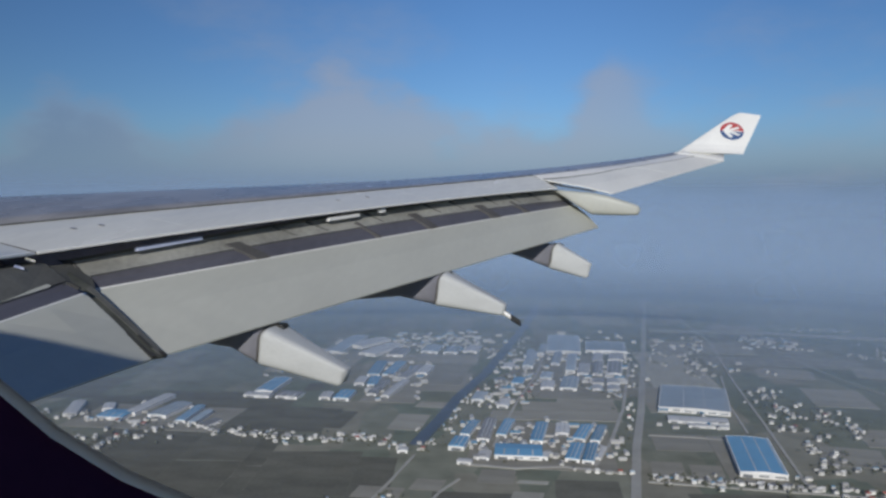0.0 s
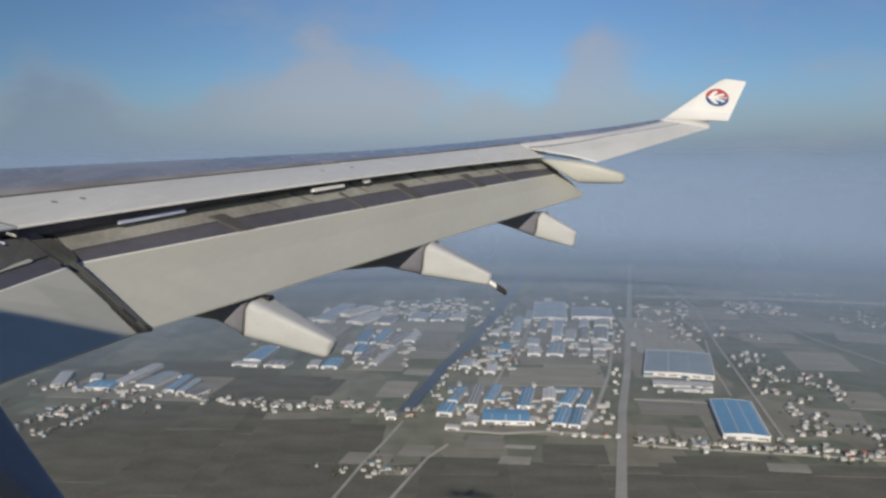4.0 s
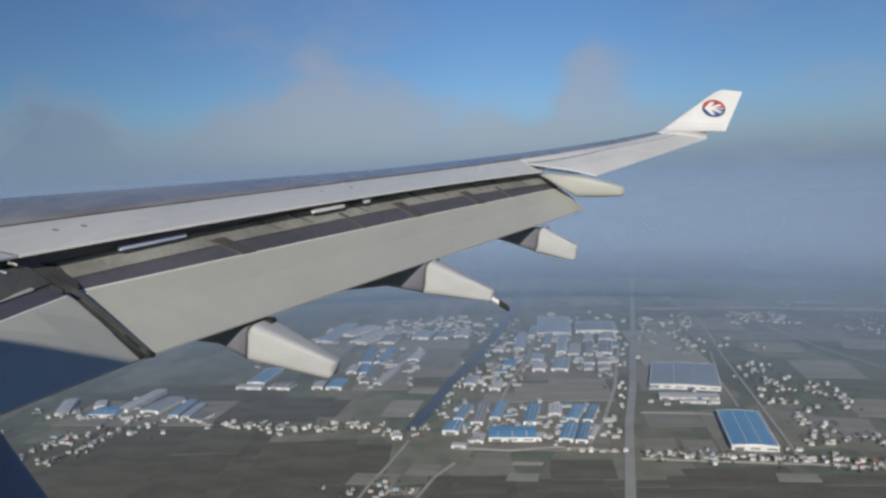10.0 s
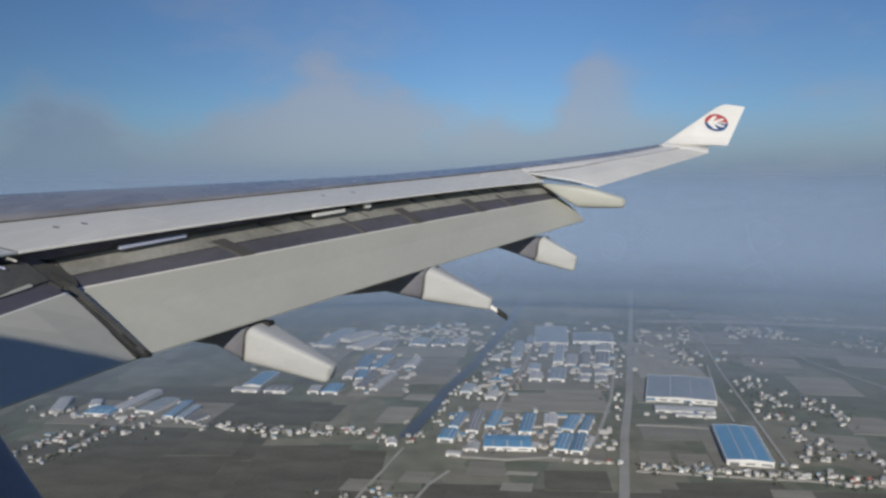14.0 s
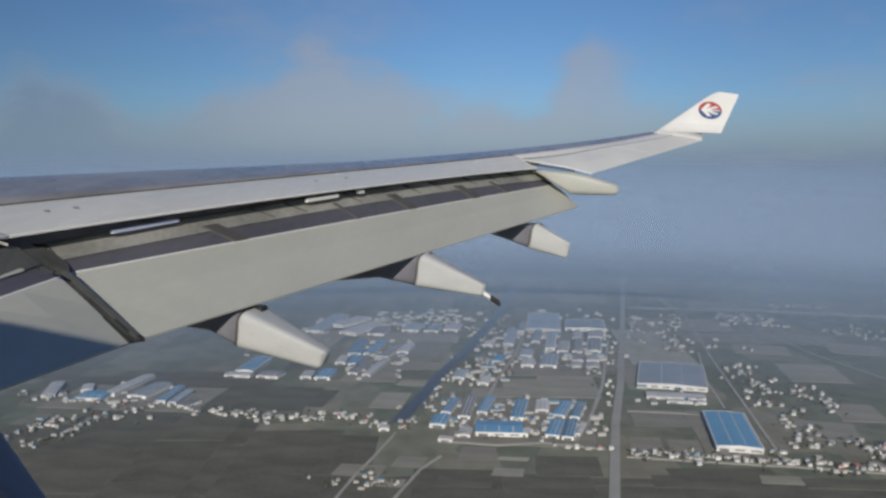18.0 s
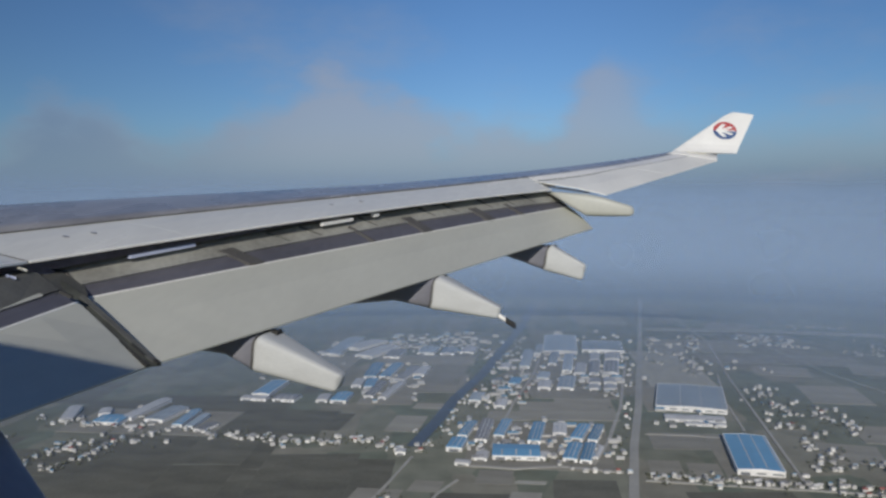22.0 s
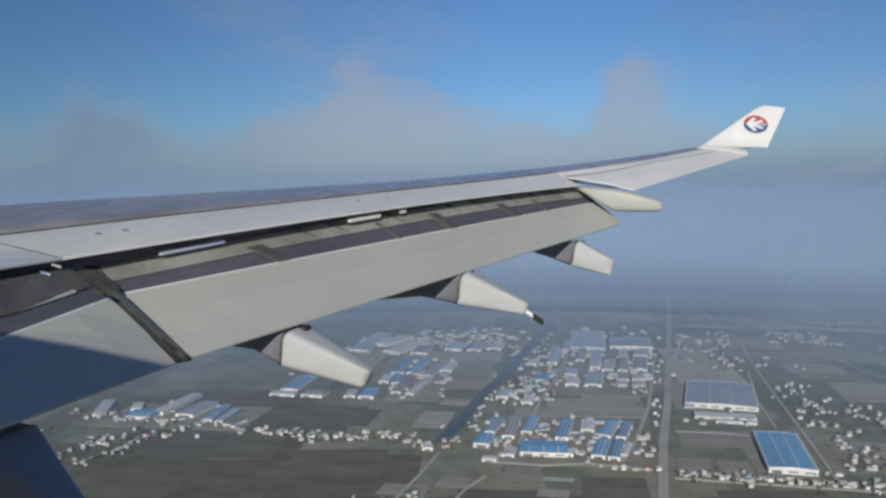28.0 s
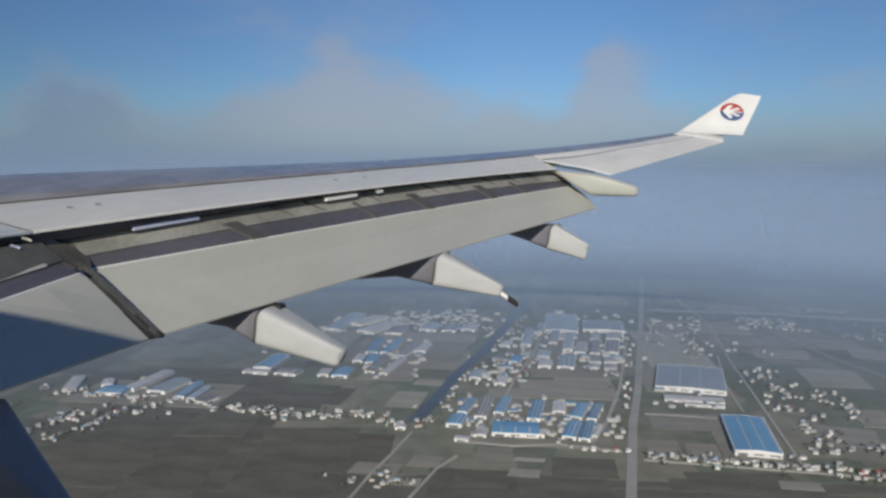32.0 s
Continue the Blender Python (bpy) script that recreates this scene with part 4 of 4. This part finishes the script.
# ---- works halls ----
def hall(x, y, w, d, turn, h, mat, wing_wall=M_HALL):
    label = {M_ROOF_BLUE: "white-walled works hall with a blue sheet roof", M_ROOF_DULL: "works hall with a dull pale blue sheet roof",
             M_ROOF_GREY: "low works hall with a grey roof", M_ROOF_PALE: "pale works hall with a whitish flat-pitched roof"}[mat]
    root = tagged(new("works_hall"), label, "works hall", "works halls")
    root.matrix_world = pose(x, y, 0, 0, 0, turn)
    part("wall", *loft([[(-w / 2, -d / 2, z), (w / 2, -d / 2, z), (w / 2, d / 2, z), (-w / 2, d / 2, z)] for z in (-0.3, h)]), wing_wall, root)
    o, rise = 0.6, min(2.2, min(w, d) * 0.05 + 0.6)
    if w > d:
        prof = [(-d / 2 - o, h), (0, h + rise), (d / 2 + o, h), (d / 2 + o, h - 0.4), (-d / 2 - o, h - 0.4)]
        roof = part("roof", *loft([[(e * (w / 2 + o), p, z + 0.42) for p, z in prof] for e in (-1, 1)]), mat, root)
    else:
        prof = [(-w / 2 - o, h), (0, h + rise), (w / 2 + o, h), (w / 2 + o, h - 0.4), (-w / 2 - o, h - 0.4)]
        roof = part("roof", *loft([[(p, e * (d / 2 + o), z + 0.42) for p, z in prof] for e in (-1, 1)]), mat, root)
    if w * d > 1500:
        for k in (-0.3, 0.0, 0.3):
            if w > d:
                quad = [(k * w - 1.3, -d * 0.44), (k * w + 1.3, -d * 0.44), (k * w + 1.3, -d * 0.06), (k * w - 1.3, -d * 0.06)]
                zz = [h + 0.5 + rise * (1 - abs(q[1]) / (d / 2 + o)) for q in quad]
            else:
                kk = k + 0.15
                quad = [(kk * w - 0.8, -d * 0.46), (kk * w + 0.8, -d * 0.46), (kk * w + 0.8, d * 0.46), (kk * w - 0.8, d * 0.46)]
                zz = [h + 0.5 + rise * (1 - abs(q[0]) / (w / 2 + o)) for q in quad]
            part("skylight", *loft([[(q[0], q[1], z + dz) for q, z in zip(quad, zz)] for dz in (-0.1, 0.12)]), M_ROOF_PALE, roof)
    if w * d > 5000:
        for e in (-1, 1):
            part("roof_trim", *loft([[(e * (w / 2 + o) + dx, yy, h + 0.2), (e * (w / 2 + o) + dx, yy, h + 1.15)] + [(e * (w / 2 + o) + dx - e * 1.6, yy, h + 1.15), (e * (w / 2 + o) + dx - e * 1.6, yy, h + 0.2)] for dx, yy in ((0.3 * e, -d / 2 - 0.8), (0.3 * e, d / 2 + 0.8))]), M_HALL, roof)
            part("roof_trim", *loft([[(xx, e * (d / 2 + 0.9), h + 0.1), (xx, e * (d / 2 + 0.9), h + 0.75 + (rise if xx == 0 and w < d else 0)), (xx, e * (d / 2 - 0.9), h + 0.75 + (rise if xx == 0 and w < d else 0)), (xx, e * (d / 2 - 0.9), h + 0.1)] for xx in (-w / 2, 0, w / 2)]), M_HALL, roof)
    n = max(1, int(w / 22))
    for i in range(n):
        cx = -w / 2 + (i + 0.5) * w / n
        part("door" if i % 3 == 0 else "window", *loft([[(cx - w / n * 0.3, yy, 0.2 if i % 3 == 0 else h * 0.35), (cx + w / n * 0.3, yy, 0.2 if i % 3 == 0 else h * 0.35), (cx + w / n * 0.3, yy, h * 0.62), (cx - w / n * 0.3, yy, h * 0.62)] for yy in (-d / 2 - 0.12, -d / 2 + 0.1)]), M_DARK, root)


hall(476, 1290, 70.0, 189.2, -11.5, 9.0, M_ROOF_BLUE)
hall(480, 1659, 137.6, 196.5, -15.0, 9.0, M_ROOF_DULL)
hall(445, 1508, 111.2, 36.8, -10.0, 5.0, M_ROOF_PALE)
hall(455, 1471, 72.9, 15.7, -8.9, 4.0, M_ROOF_PALE)
hall(86, 1299, 78.6, 60.2, -4.1, 8.0, M_ROOF_BLUE)
hall(182, 1301, 23.6, 83.5, -15.1, 7.0, M_ROOF_BLUE)
hall(207, 1297, 19.4, 91.8, -14.4, 7.0, M_ROOF_BLUE)
hall(211, 1412, 22.7, 88.7, -18.6, 7.0, M_ROOF_BLUE)
hall(238, 1406, 17.3, 94.4, -17.2, 7.0, M_ROOF_BLUE)
hall(225, 1301, 8.0, 62.9, -19.0, 5.0, M_ROOF_PALE)
hall(131, 1411, 22.6, 113.5, -10.5, 7.0, M_ROOF_BLUE)
hall(71, 1437, 19.0, 99.8, -12.2, 7.0, M_ROOF_BLUE)
hall(36, 1426, 21.9, 129.3, -8.0, 7.0, M_ROOF_GREY)
hall(5, 1431, 17.9, 88.6, -13.6, 7.0, M_ROOF_BLUE)
hall(-14, 1340, 27.9, 54.8, -11.4, 8.0, M_ROOF_BLUE)
hall(176, 1434, 24.6, 65.5, -8.2, 6.0, M_ROOF_PALE)
hall(280, 2286, 93.8, 260.0, -6.8, 8.0, M_ROOF_DULL)
hall(394, 2240, 112.5, 140.3, -8.3, 8.0, M_ROOF_DULL)
hall(236, 1798, 37.6, 114.5, -11.3, 7.0, M_ROOF_DULL)
hall(183, 1776, 29.1, 66.5, -8.7, 7.0, M_ROOF_PALE)
hall(305, 1821, 24.8, 46.6, -9.0, 6.0, M_ROOF_GREY)
hall(340, 1820, 28.6, 46.7, -10.0, 6.0, M_ROOF_PALE)
hall(293, 1757, 21.4, 38.0, -9.0, 6.0, M_ROOF_PALE)
hall(328, 1754, 27.6, 43.4, -10.0, 6.0, M_ROOF_PALE)
hall(370, 1964, 35.4, 149.6, -11.1, 7.0, M_ROOF_GREY)
hall(328, 1965, 23.2, 149.1, -10.1, 7.0, M_ROOF_GREY)
hall(290, 1950, 27.2, 120.8, -11.3, 7.0, M_ROOF_PALE)
hall(269, 2023, 23.6, 214.2, -9.1, 7.0, M_ROOF_DULL)
hall(165, 2061, 25.7, 185.2, -8.8, 7.0, M_ROOF_DULL)
hall(241, 2098, 21.7, 192.4, -9.8, 7.0, M_ROOF_DULL)
hall(104, 1983, 24.0, 55.3, -10.2, 6.0, M_ROOF_PALE)
hall(350, 2098, 25.1, 92.8, -10.9, 6.0, M_ROOF_PALE)
hall(398, 2105, 38.7, 77.7, -10.0, 6.0, M_ROOF_PALE)
hall(211, 2212, 20.1, 136.7, -9.8, 6.0, M_ROOF_DULL)
hall(-226, 1937, 31.4, 149.1, -2.2, 6.0, M_ROOF_BLUE)
hall(-183, 1936, 27.0, 150.6, -8.4, 6.0, M_ROOF_BLUE)
hall(-139, 1899, 25.9, 142.6, -15.4, 6.0, M_ROOF_GREY)
hall(-106, 1924, 28.6, 90.8, -9.0, 6.0, M_ROOF_PALE)
hall(-248, 1800, 23.3, 67.4, -3.1, 6.0, M_ROOF_PALE)
hall(-218, 1795, 25.8, 78.1, 0.5, 6.0, M_ROOF_BLUE)
hall(-202, 1741, 20.8, 137.5, -6.5, 6.0, M_ROOF_GREY)
hall(-162, 1733, 17.8, 154.9, -12.6, 6.0, M_ROOF_PALE)
hall(-305, 1660, 24.0, 47.9, -1.0, 6.0, M_ROOF_PALE)
hall(-266, 1663, 34.6, 67.8, -6.0, 7.0, M_ROOF_BLUE)
hall(-441, 1745, 40.5, 127.7, -6.5, 7.0, M_ROOF_BLUE)
hall(-385, 1664, 48.9, 46.4, -11.0, 6.0, M_ROOF_GREY)
hall(-454, 1664, 57.9, 28.3, -9.4, 5.0, M_ROOF_PALE)
hall(-290, 2279, 52.9, 144.3, -29.0, 7.0, M_ROOF_PALE)
hall(-243, 2178, 53.1, 161.9, -23.8, 7.0, M_ROOF_PALE)
hall(-351, 2255, 48.6, 260.0, -9.2, 7.0, M_ROOF_DULL)
hall(-654, 1570, 26.1, 148.3, -10.1, 7.0, M_ROOF_PALE)
hall(-689, 1491, 54.7, 51.8, -7.9, 7.0, M_ROOF_BLUE)
hall(-597, 1531, 39.9, 96.3, -11.6, 7.0, M_ROOF_DULL)
hall(-546, 1503, 19.2, 106.4, -1.9, 7.0, M_ROOF_BLUE)
hall(-518, 1481, 15.8, 84.5, -4.6, 7.0, M_ROOF_DULL)
hall(-730, 1547, 21.3, 43.8, 18.4, 6.0, M_ROOF_PALE)
hall(-795, 1536, 25.2, 102.1, 15.9, 6.0, M_ROOF_PALE)
hall(-489, 1443, 21.5, 47.1, -21.4, 6.0, M_ROOF_GREY)
hall(-110, 1304, 17.2, 17.9, 0.0, 5.0, M_ROOF_PALE)
hall(-4, 1250, 23.6, 17.1, -13.3, 5.0, M_ROOF_PALE)
hall(126, 1281, 19.1, 23.6, -17.3, 6.0, M_ROOF_PALE)
hall(1263, 1094, 38.7, 88.2, -10.9, 8.0, M_ROOF_BLUE)
hall(1318, 1084, 42.7, 101.4, -8.0, 8.0, M_ROOF_BLUE)
hall(1366, 1074, 35.8, 96.2, -7.7, 8.0, M_ROOF_BLUE)
hall(1235, 1275, 62.6, 115.5, -13.7, 8.0, M_ROOF_DULL)
hall(1392, 1186, 33.0, 84.5, -10.2, 8.0, M_ROOF_BLUE)
hall(1358, 1519, 30.8, 260.0, -20.8, 8.0, M_ROOF_DULL)
hall(1428, 1511, 31.0, 260.0, -19.4, 8.0, M_ROOF_DULL)
hall(1466, 1470, 30.5, 260.0, -18.0, 8.0, M_ROOF_DULL)
hall(1075, 1334, 30.9, 184.7, -9.0, 7.0, M_ROOF_GREY)
hall(1126, 1291, 26.5, 172.4, -11.6, 7.0, M_ROOF_GREY)
hall(1528, 1391, 70.5, 48.2, -11.0, 6.0, M_ROOF_PALE)
hall(1495, 1322, 28.6, 27.0, -13.3, 6.0, M_ROOF_PALE)
hall(1604, 1719, 17.6, 134.7, -9.4, 7.0, M_ROOF_PALE)
hall(1684, 1704, 30.8, 145.6, -9.6, 7.0, M_ROOF_PALE)
hall(942, 1013, 27.9, 32.9, -8.2, 6.0, M_ROOF_DULL)
hall(1020, 1029, 23.6, 32.0, 7.3, 7.0, M_ROOF_PALE)
hall(1054, 1015, 18.7, 28.4, 6.9, 6.0, M_ROOF_PALE)
hall(1035, 952, 18.4, 15.4, -4.7, 5.0, M_ROOF_PALE)
hall(1294, 1293, 39.6, 59.0, -7.5, 7.0, M_ROOF_DULL)
hall(1348, 1272, 33.4, 57.7, -9.6, 7.0, M_ROOF_DULL)
hall(28, 1282, 20.7, 35.3, -10.1, 5.0, M_ROOF_PALE)
hall(440, 1612, 11.1, 47.5, -17.6, 6.0, M_ROOF_PALE)
hall(-101, 2196, 48.2, 92.6, -8.8, 6.0, M_ROOF_DULL)
hall(-43, 2184, 38.7, 83.4, -9.4, 6.0, M_ROOF_DULL)
hall(13, 2200, 38.8, 85.0, -10.8, 6.0, M_ROOF_PALE)
hall(-192, 2144, 44.3, 96.2, -8.5, 6.0, M_ROOF_GREY)
hall(190, 1873, 26.5, 62.1, -11.6, 6.0, M_ROOF_DULL)
hall(118, 1814, 25.7, 58.2, -11.1, 6.0, M_ROOF_BLUE)
hall(76, 1616, 23.0, 55.6, -10.8, 6.0, M_ROOF_PALE)
hall(26, 1668, 26.0, 69.0, -10.7, 6.0, M_ROOF_DULL)
hall(171, 2145, 22.6, 97.2, -11.6, 6.0, M_ROOF_DULL)


# ---- village houses ----
def house_kind(w, d, h, roof_mat, label):
    root = tagged(new("house"), label, "house", "village houses")
    part("wall", *loft([[(-w / 2, -d / 2, z), (w / 2, -d / 2, z), (w / 2, d / 2, z), (-w / 2, d / 2, z)] for z in (-0.2, h)]), M_WALL, root)
    prof = [(-d / 2 - 0.5, h), (0, h + d * 0.28), (d / 2 + 0.5, h), (0, h - 0.1)]
    part("roof", *loft([[(e * (w / 2 + 0.4), p, z + 0.12) for p, z in prof] for e in (-1, 1)]), roof_mat, root)
    for cx in (-w * 0.28, w * 0.28):
        part("window", *loft([[(cx - w * 0.12, yy, h * 0.5), (cx + w * 0.12, yy, h * 0.5), (cx + w * 0.12, yy, h * 0.8), (cx - w * 0.12, yy, h * 0.8)] for yy in (-d / 2 - 0.08, -d / 2 + 0.1)]), M_DARK, root)
    return root


KINDS = [house_kind(11, 8, 6.5, M_ROOF_GREY, "two-storey white village house with a grey pitched roof"),
         house_kind(9, 8, 7.5, M_ROOF_PALE, "white village house with a pale roof"),
         house_kind(14, 8, 5.0, M_ROOF_GREY, "long low white house with a grey roof"),
         house_kind(9, 9, 6.5, M_ROOF_RED, "white village house with a red tiled roof"),
         house_kind(10, 8, 6.0, M_ROOF_DULL, "white village house with a faded blue roof")]
KINDS[0].matrix_world, KINDS[1].matrix_world, KINDS[2].matrix_world = pose(190, 1216, 0), pose(204, 1214, 0), pose(222, 1212, 0)
KINDS[3].matrix_world, KINDS[4].matrix_world = pose(240, 1212, 0), pose(258, 1210, 0)
rnd = random.Random(7)
TREES, FAR = [], []
for kind in KINDS:
    kind.scale = (0.74, 0.76, 0.8)


def row_of_houses(count, x0, y0, x1, y1, spread, turn=0.0, far=False):
    for i in range(count):
        k = (i + rnd.uniform(0.1, 0.9)) / count
        x, y = x0 + (x1 - x0) * k + rnd.gauss(0, spread), y0 + (y1 - y0) * k + rnd.gauss(0, spread)
        angle = turn + rnd.choice((0, 0, 0, 90)) + rnd.gauss(0, 6)
        if on_way(x, y, 4):
            y += rnd.choice((-1, 1)) * 14
            x += 12
        if far:
            FAR.append((x, y, angle))
        else:
            copy_thing(rnd.choices(KINDS, (40, 22, 18, 7, 13))[0], pose(x, y, 0, 0, 0, angle))
        for _ in range(3):
            TREES.append((x + rnd.gauss(0, 13), y + rnd.gauss(0, 13)))
        if rnd.random() < 0.6:
            FAR.append((x + rnd.gauss(0, 12), y + rnd.gauss(0, 12), angle + 3))


row_of_houses(42, 282, 1187, 652, 1121, 5)
row_of_houses(50, 663, 1788, 565, 1163, 22)
row_of_houses(18, 720, 1591, 723, 1432, 20)
row_of_houses(22, 686, 1244, 654, 1126, 18)
row_of_houses(16, 859, 2423, 894, 2263, 22, far=True)
row_of_houses(18, 1066, 2631, 1262, 2562, 16, far=True)
row_of_houses(18, 1165, 2327, 1158, 2041, 35, far=True)
row_of_houses(30, -457, 1397, -224, 1357, 7)
row_of_houses(22, -230, 1390, -91, 1313, 10)
row_of_houses(26, -16, 1591, 170, 2423, 18, far=True)
row_of_houses(30, 19, 1636, 162, 1906, 35)
row_of_houses(22, -4, 1347, 142, 1272, 18)
row_of_houses(20, -734, 1301, -557, 1390, 25)
row_of_houses(22, -865, 1499, -461, 1411, 12)
row_of_houses(40, -245, 2327, 105, 2178, 22, far=True)
row_of_houses(10, 545, 2327, 481, 2005, 14, far=True)
row_of_houses(12, 630, 2263, 552, 1894, 12, far=True)
row_of_houses(14, 256, 1301, 443, 2195, 6)
row_of_houses(14, -92, 1332, -16, 1591, 14, far=True)
row_of_houses(16, 270, 1788, 341, 1684, 12, far=True)
row_of_houses(10, -149, 1095, -67, 1074, 25, far=True)
row_of_houses(10, 289, 1197, 415, 1177, 8, far=True)
row_of_houses(14, -479, 1846, -351, 2146, 30, far=True)
row_of_houses(45, -1810, 1660, -1311, 1648, 45, far=True)
row_of_houses(12, -1422, 1302, -1357, 1509, 12, far=True)
row_of_houses(14, -738, 1204, -706, 1373, 5, far=True)
row_of_houses(14, -672, 1207, -617, 1337, 5, far=True)
row_of_houses(14, -896, 1198, -838, 1403, 5, far=True)
row_of_houses(18, 1414, 947, 1591, 909, 18, far=True)
row_of_houses(16, 1655, 913, 1816, 1511, 6, far=True)
row_of_houses(14, 1848, 1081, 1976, 1471, 8, far=True)
row_of_houses(22, -231, 2195, 11, 2454, 10, far=True)
row_of_houses(14, 1052, 2195, 1178, 2055, 16, far=True)
row_of_houses(14, 715, 2475, 567, 1906, 5, far=True)


def clutter(count, x0, y0, x1, y1, turn):
    """Small sheds and annexes strewn over a works yard."""
    for _ in range(count):
        FAR.append((rnd.uniform(min(x0, x1), max(x0, x1)), rnd.uniform(min(y0, y1), max(y0, y1)), turn + rnd.choice((0, 0, 90)), rnd.uniform(1.3, 2.4)))


clutter(75, -13, 1272, 273, 1507, 2)
clutter(70, 124, 1761, 435, 2195, 2)
clutter(34, 19, 1591, 130, 1846, 8)
clutter(34, -233, 1636, -96, 2041, 20)
clutter(14, -773, 1450, -531, 1591, 15)
clutter(12, 348, 1450, 545, 1591, 0)
clutter(14, -408, 2115, -215, 2374, 18)
clutter(10, 234, 2195, 509, 2528, 0)
clutter(30, 1227, 1045, 1467, 1658, 0)
clutter(70, -228, 2162, 29, 2517, 12)
clutter(24, 50, 1906, 136, 2454, 6)
clutter(30, 553, 1906, 762, 2423, 6)
clutter(30, 795, 2195, 977, 2454, 8)

# low sheds and the houses further off, joined
verts, faces, slots = [], [], []
for x, y, angle, *big in FAR:
    if on_way(x, y, 3):
        continue
    w, d, h = rnd.uniform(4, 9), rnd.uniform(3, 6), rnd.uniform(2.5, 5)
    if big:
        w, d, h = w * big[0] * 1.2, d * big[0], h * 1.3
    c, n = math.cos(radians(angle)), math.sin(radians(angle))
    b0 = len(verts)
    for z, g in ((0, 1.0), (h, 1.0), (h, 1.06)):
        verts += [(x + c * px * w * g / 2 - n * py * d * g / 2, y + n * px * w * g / 2 + c * py * d * g / 2, z) for px, py in ((-1, -1), (1, -1), (1, 1), (-1, 1))]
    verts += [(x + c * e * w * 0.53, y + n * e * w * 0.53, h + d * 0.25) for e in (-1, 1)]
    fs = [(0, 1, 5, 4), (1, 2, 6, 5), (2, 3, 7, 6), (3, 0, 4, 7), (8, 9, 13, 12), (10, 11, 12, 13), (9, 10, 13), (11, 8, 12)]
    faces += [tuple(b0 + q for q in fc) for fc in fs]
    top = rnd.choice((1, 1, 2, 3))
    slots += [0, 0, 0, 0, top, top, 0, 0]
me = bpy.data.meshes.new("sheds")
me.from_pydata(verts, [], faces)
me.materials.append(M_WALL)
for m in (M_ROOF_GREY, M_ROOF_PALE, M_ROOF_BLUE):
    me.materials.append(m)
me.polygons.foreach_set("material_index", slots)
tagged(new("sheds", me), "low white-walled sheds and outbuildings with grey roofs", "sheds", kind="stuff")

# ---- trees, one joined thicket of small rough crowns ----
verts, faces = [], []
for x, y in TREES:
    if on_way(x, y, 2):
        continue
    h, r = rnd.uniform(3, 7), rnd.uniform(1.3, 3.0)
    for _ in range(3):
        cx, cy, cz = x + rnd.gauss(0, r * 0.6), y + rnd.gauss(0, r * 0.6), h * rnd.uniform(0.45, 0.8)
        b0 = len(verts)
        for dx, dy, dz in ((1, 0, 0), (0, 1, 0), (-1, 0, 0), (0, -1, 0), (0, 0, 1), (0, 0, -1)):
            q = r * rnd.uniform(0.5, 1.1)
            verts.append((cx + dx * q, cy + dy * q, max(0.2, cz + dz * q)))
        faces += [(b0 + i, b0 + (i + 1) % 4, b0 + 4) for i in range(4)] + [(b0 + (i + 1) % 4, b0 + i, b0 + 5) for i in range(4)]
    b0 = len(verts)
    verts += [(x - 0.2, y, 0), (x + 0.2, y, 0), (x, y + 0.3, 0), (x, y, h)]
    faces += [(b0, b0 + 1, b0 + 3), (b0 + 1, b0 + 2, b0 + 3), (b0 + 2, b0, b0 + 3)]
me = bpy.data.meshes.new("trees")
me.from_pydata(verts, [], faces)
me.materials.append(M_TREE)
tagged(new("trees", me), "bare dark winter trees among the houses and fields", "trees", kind="stuff")
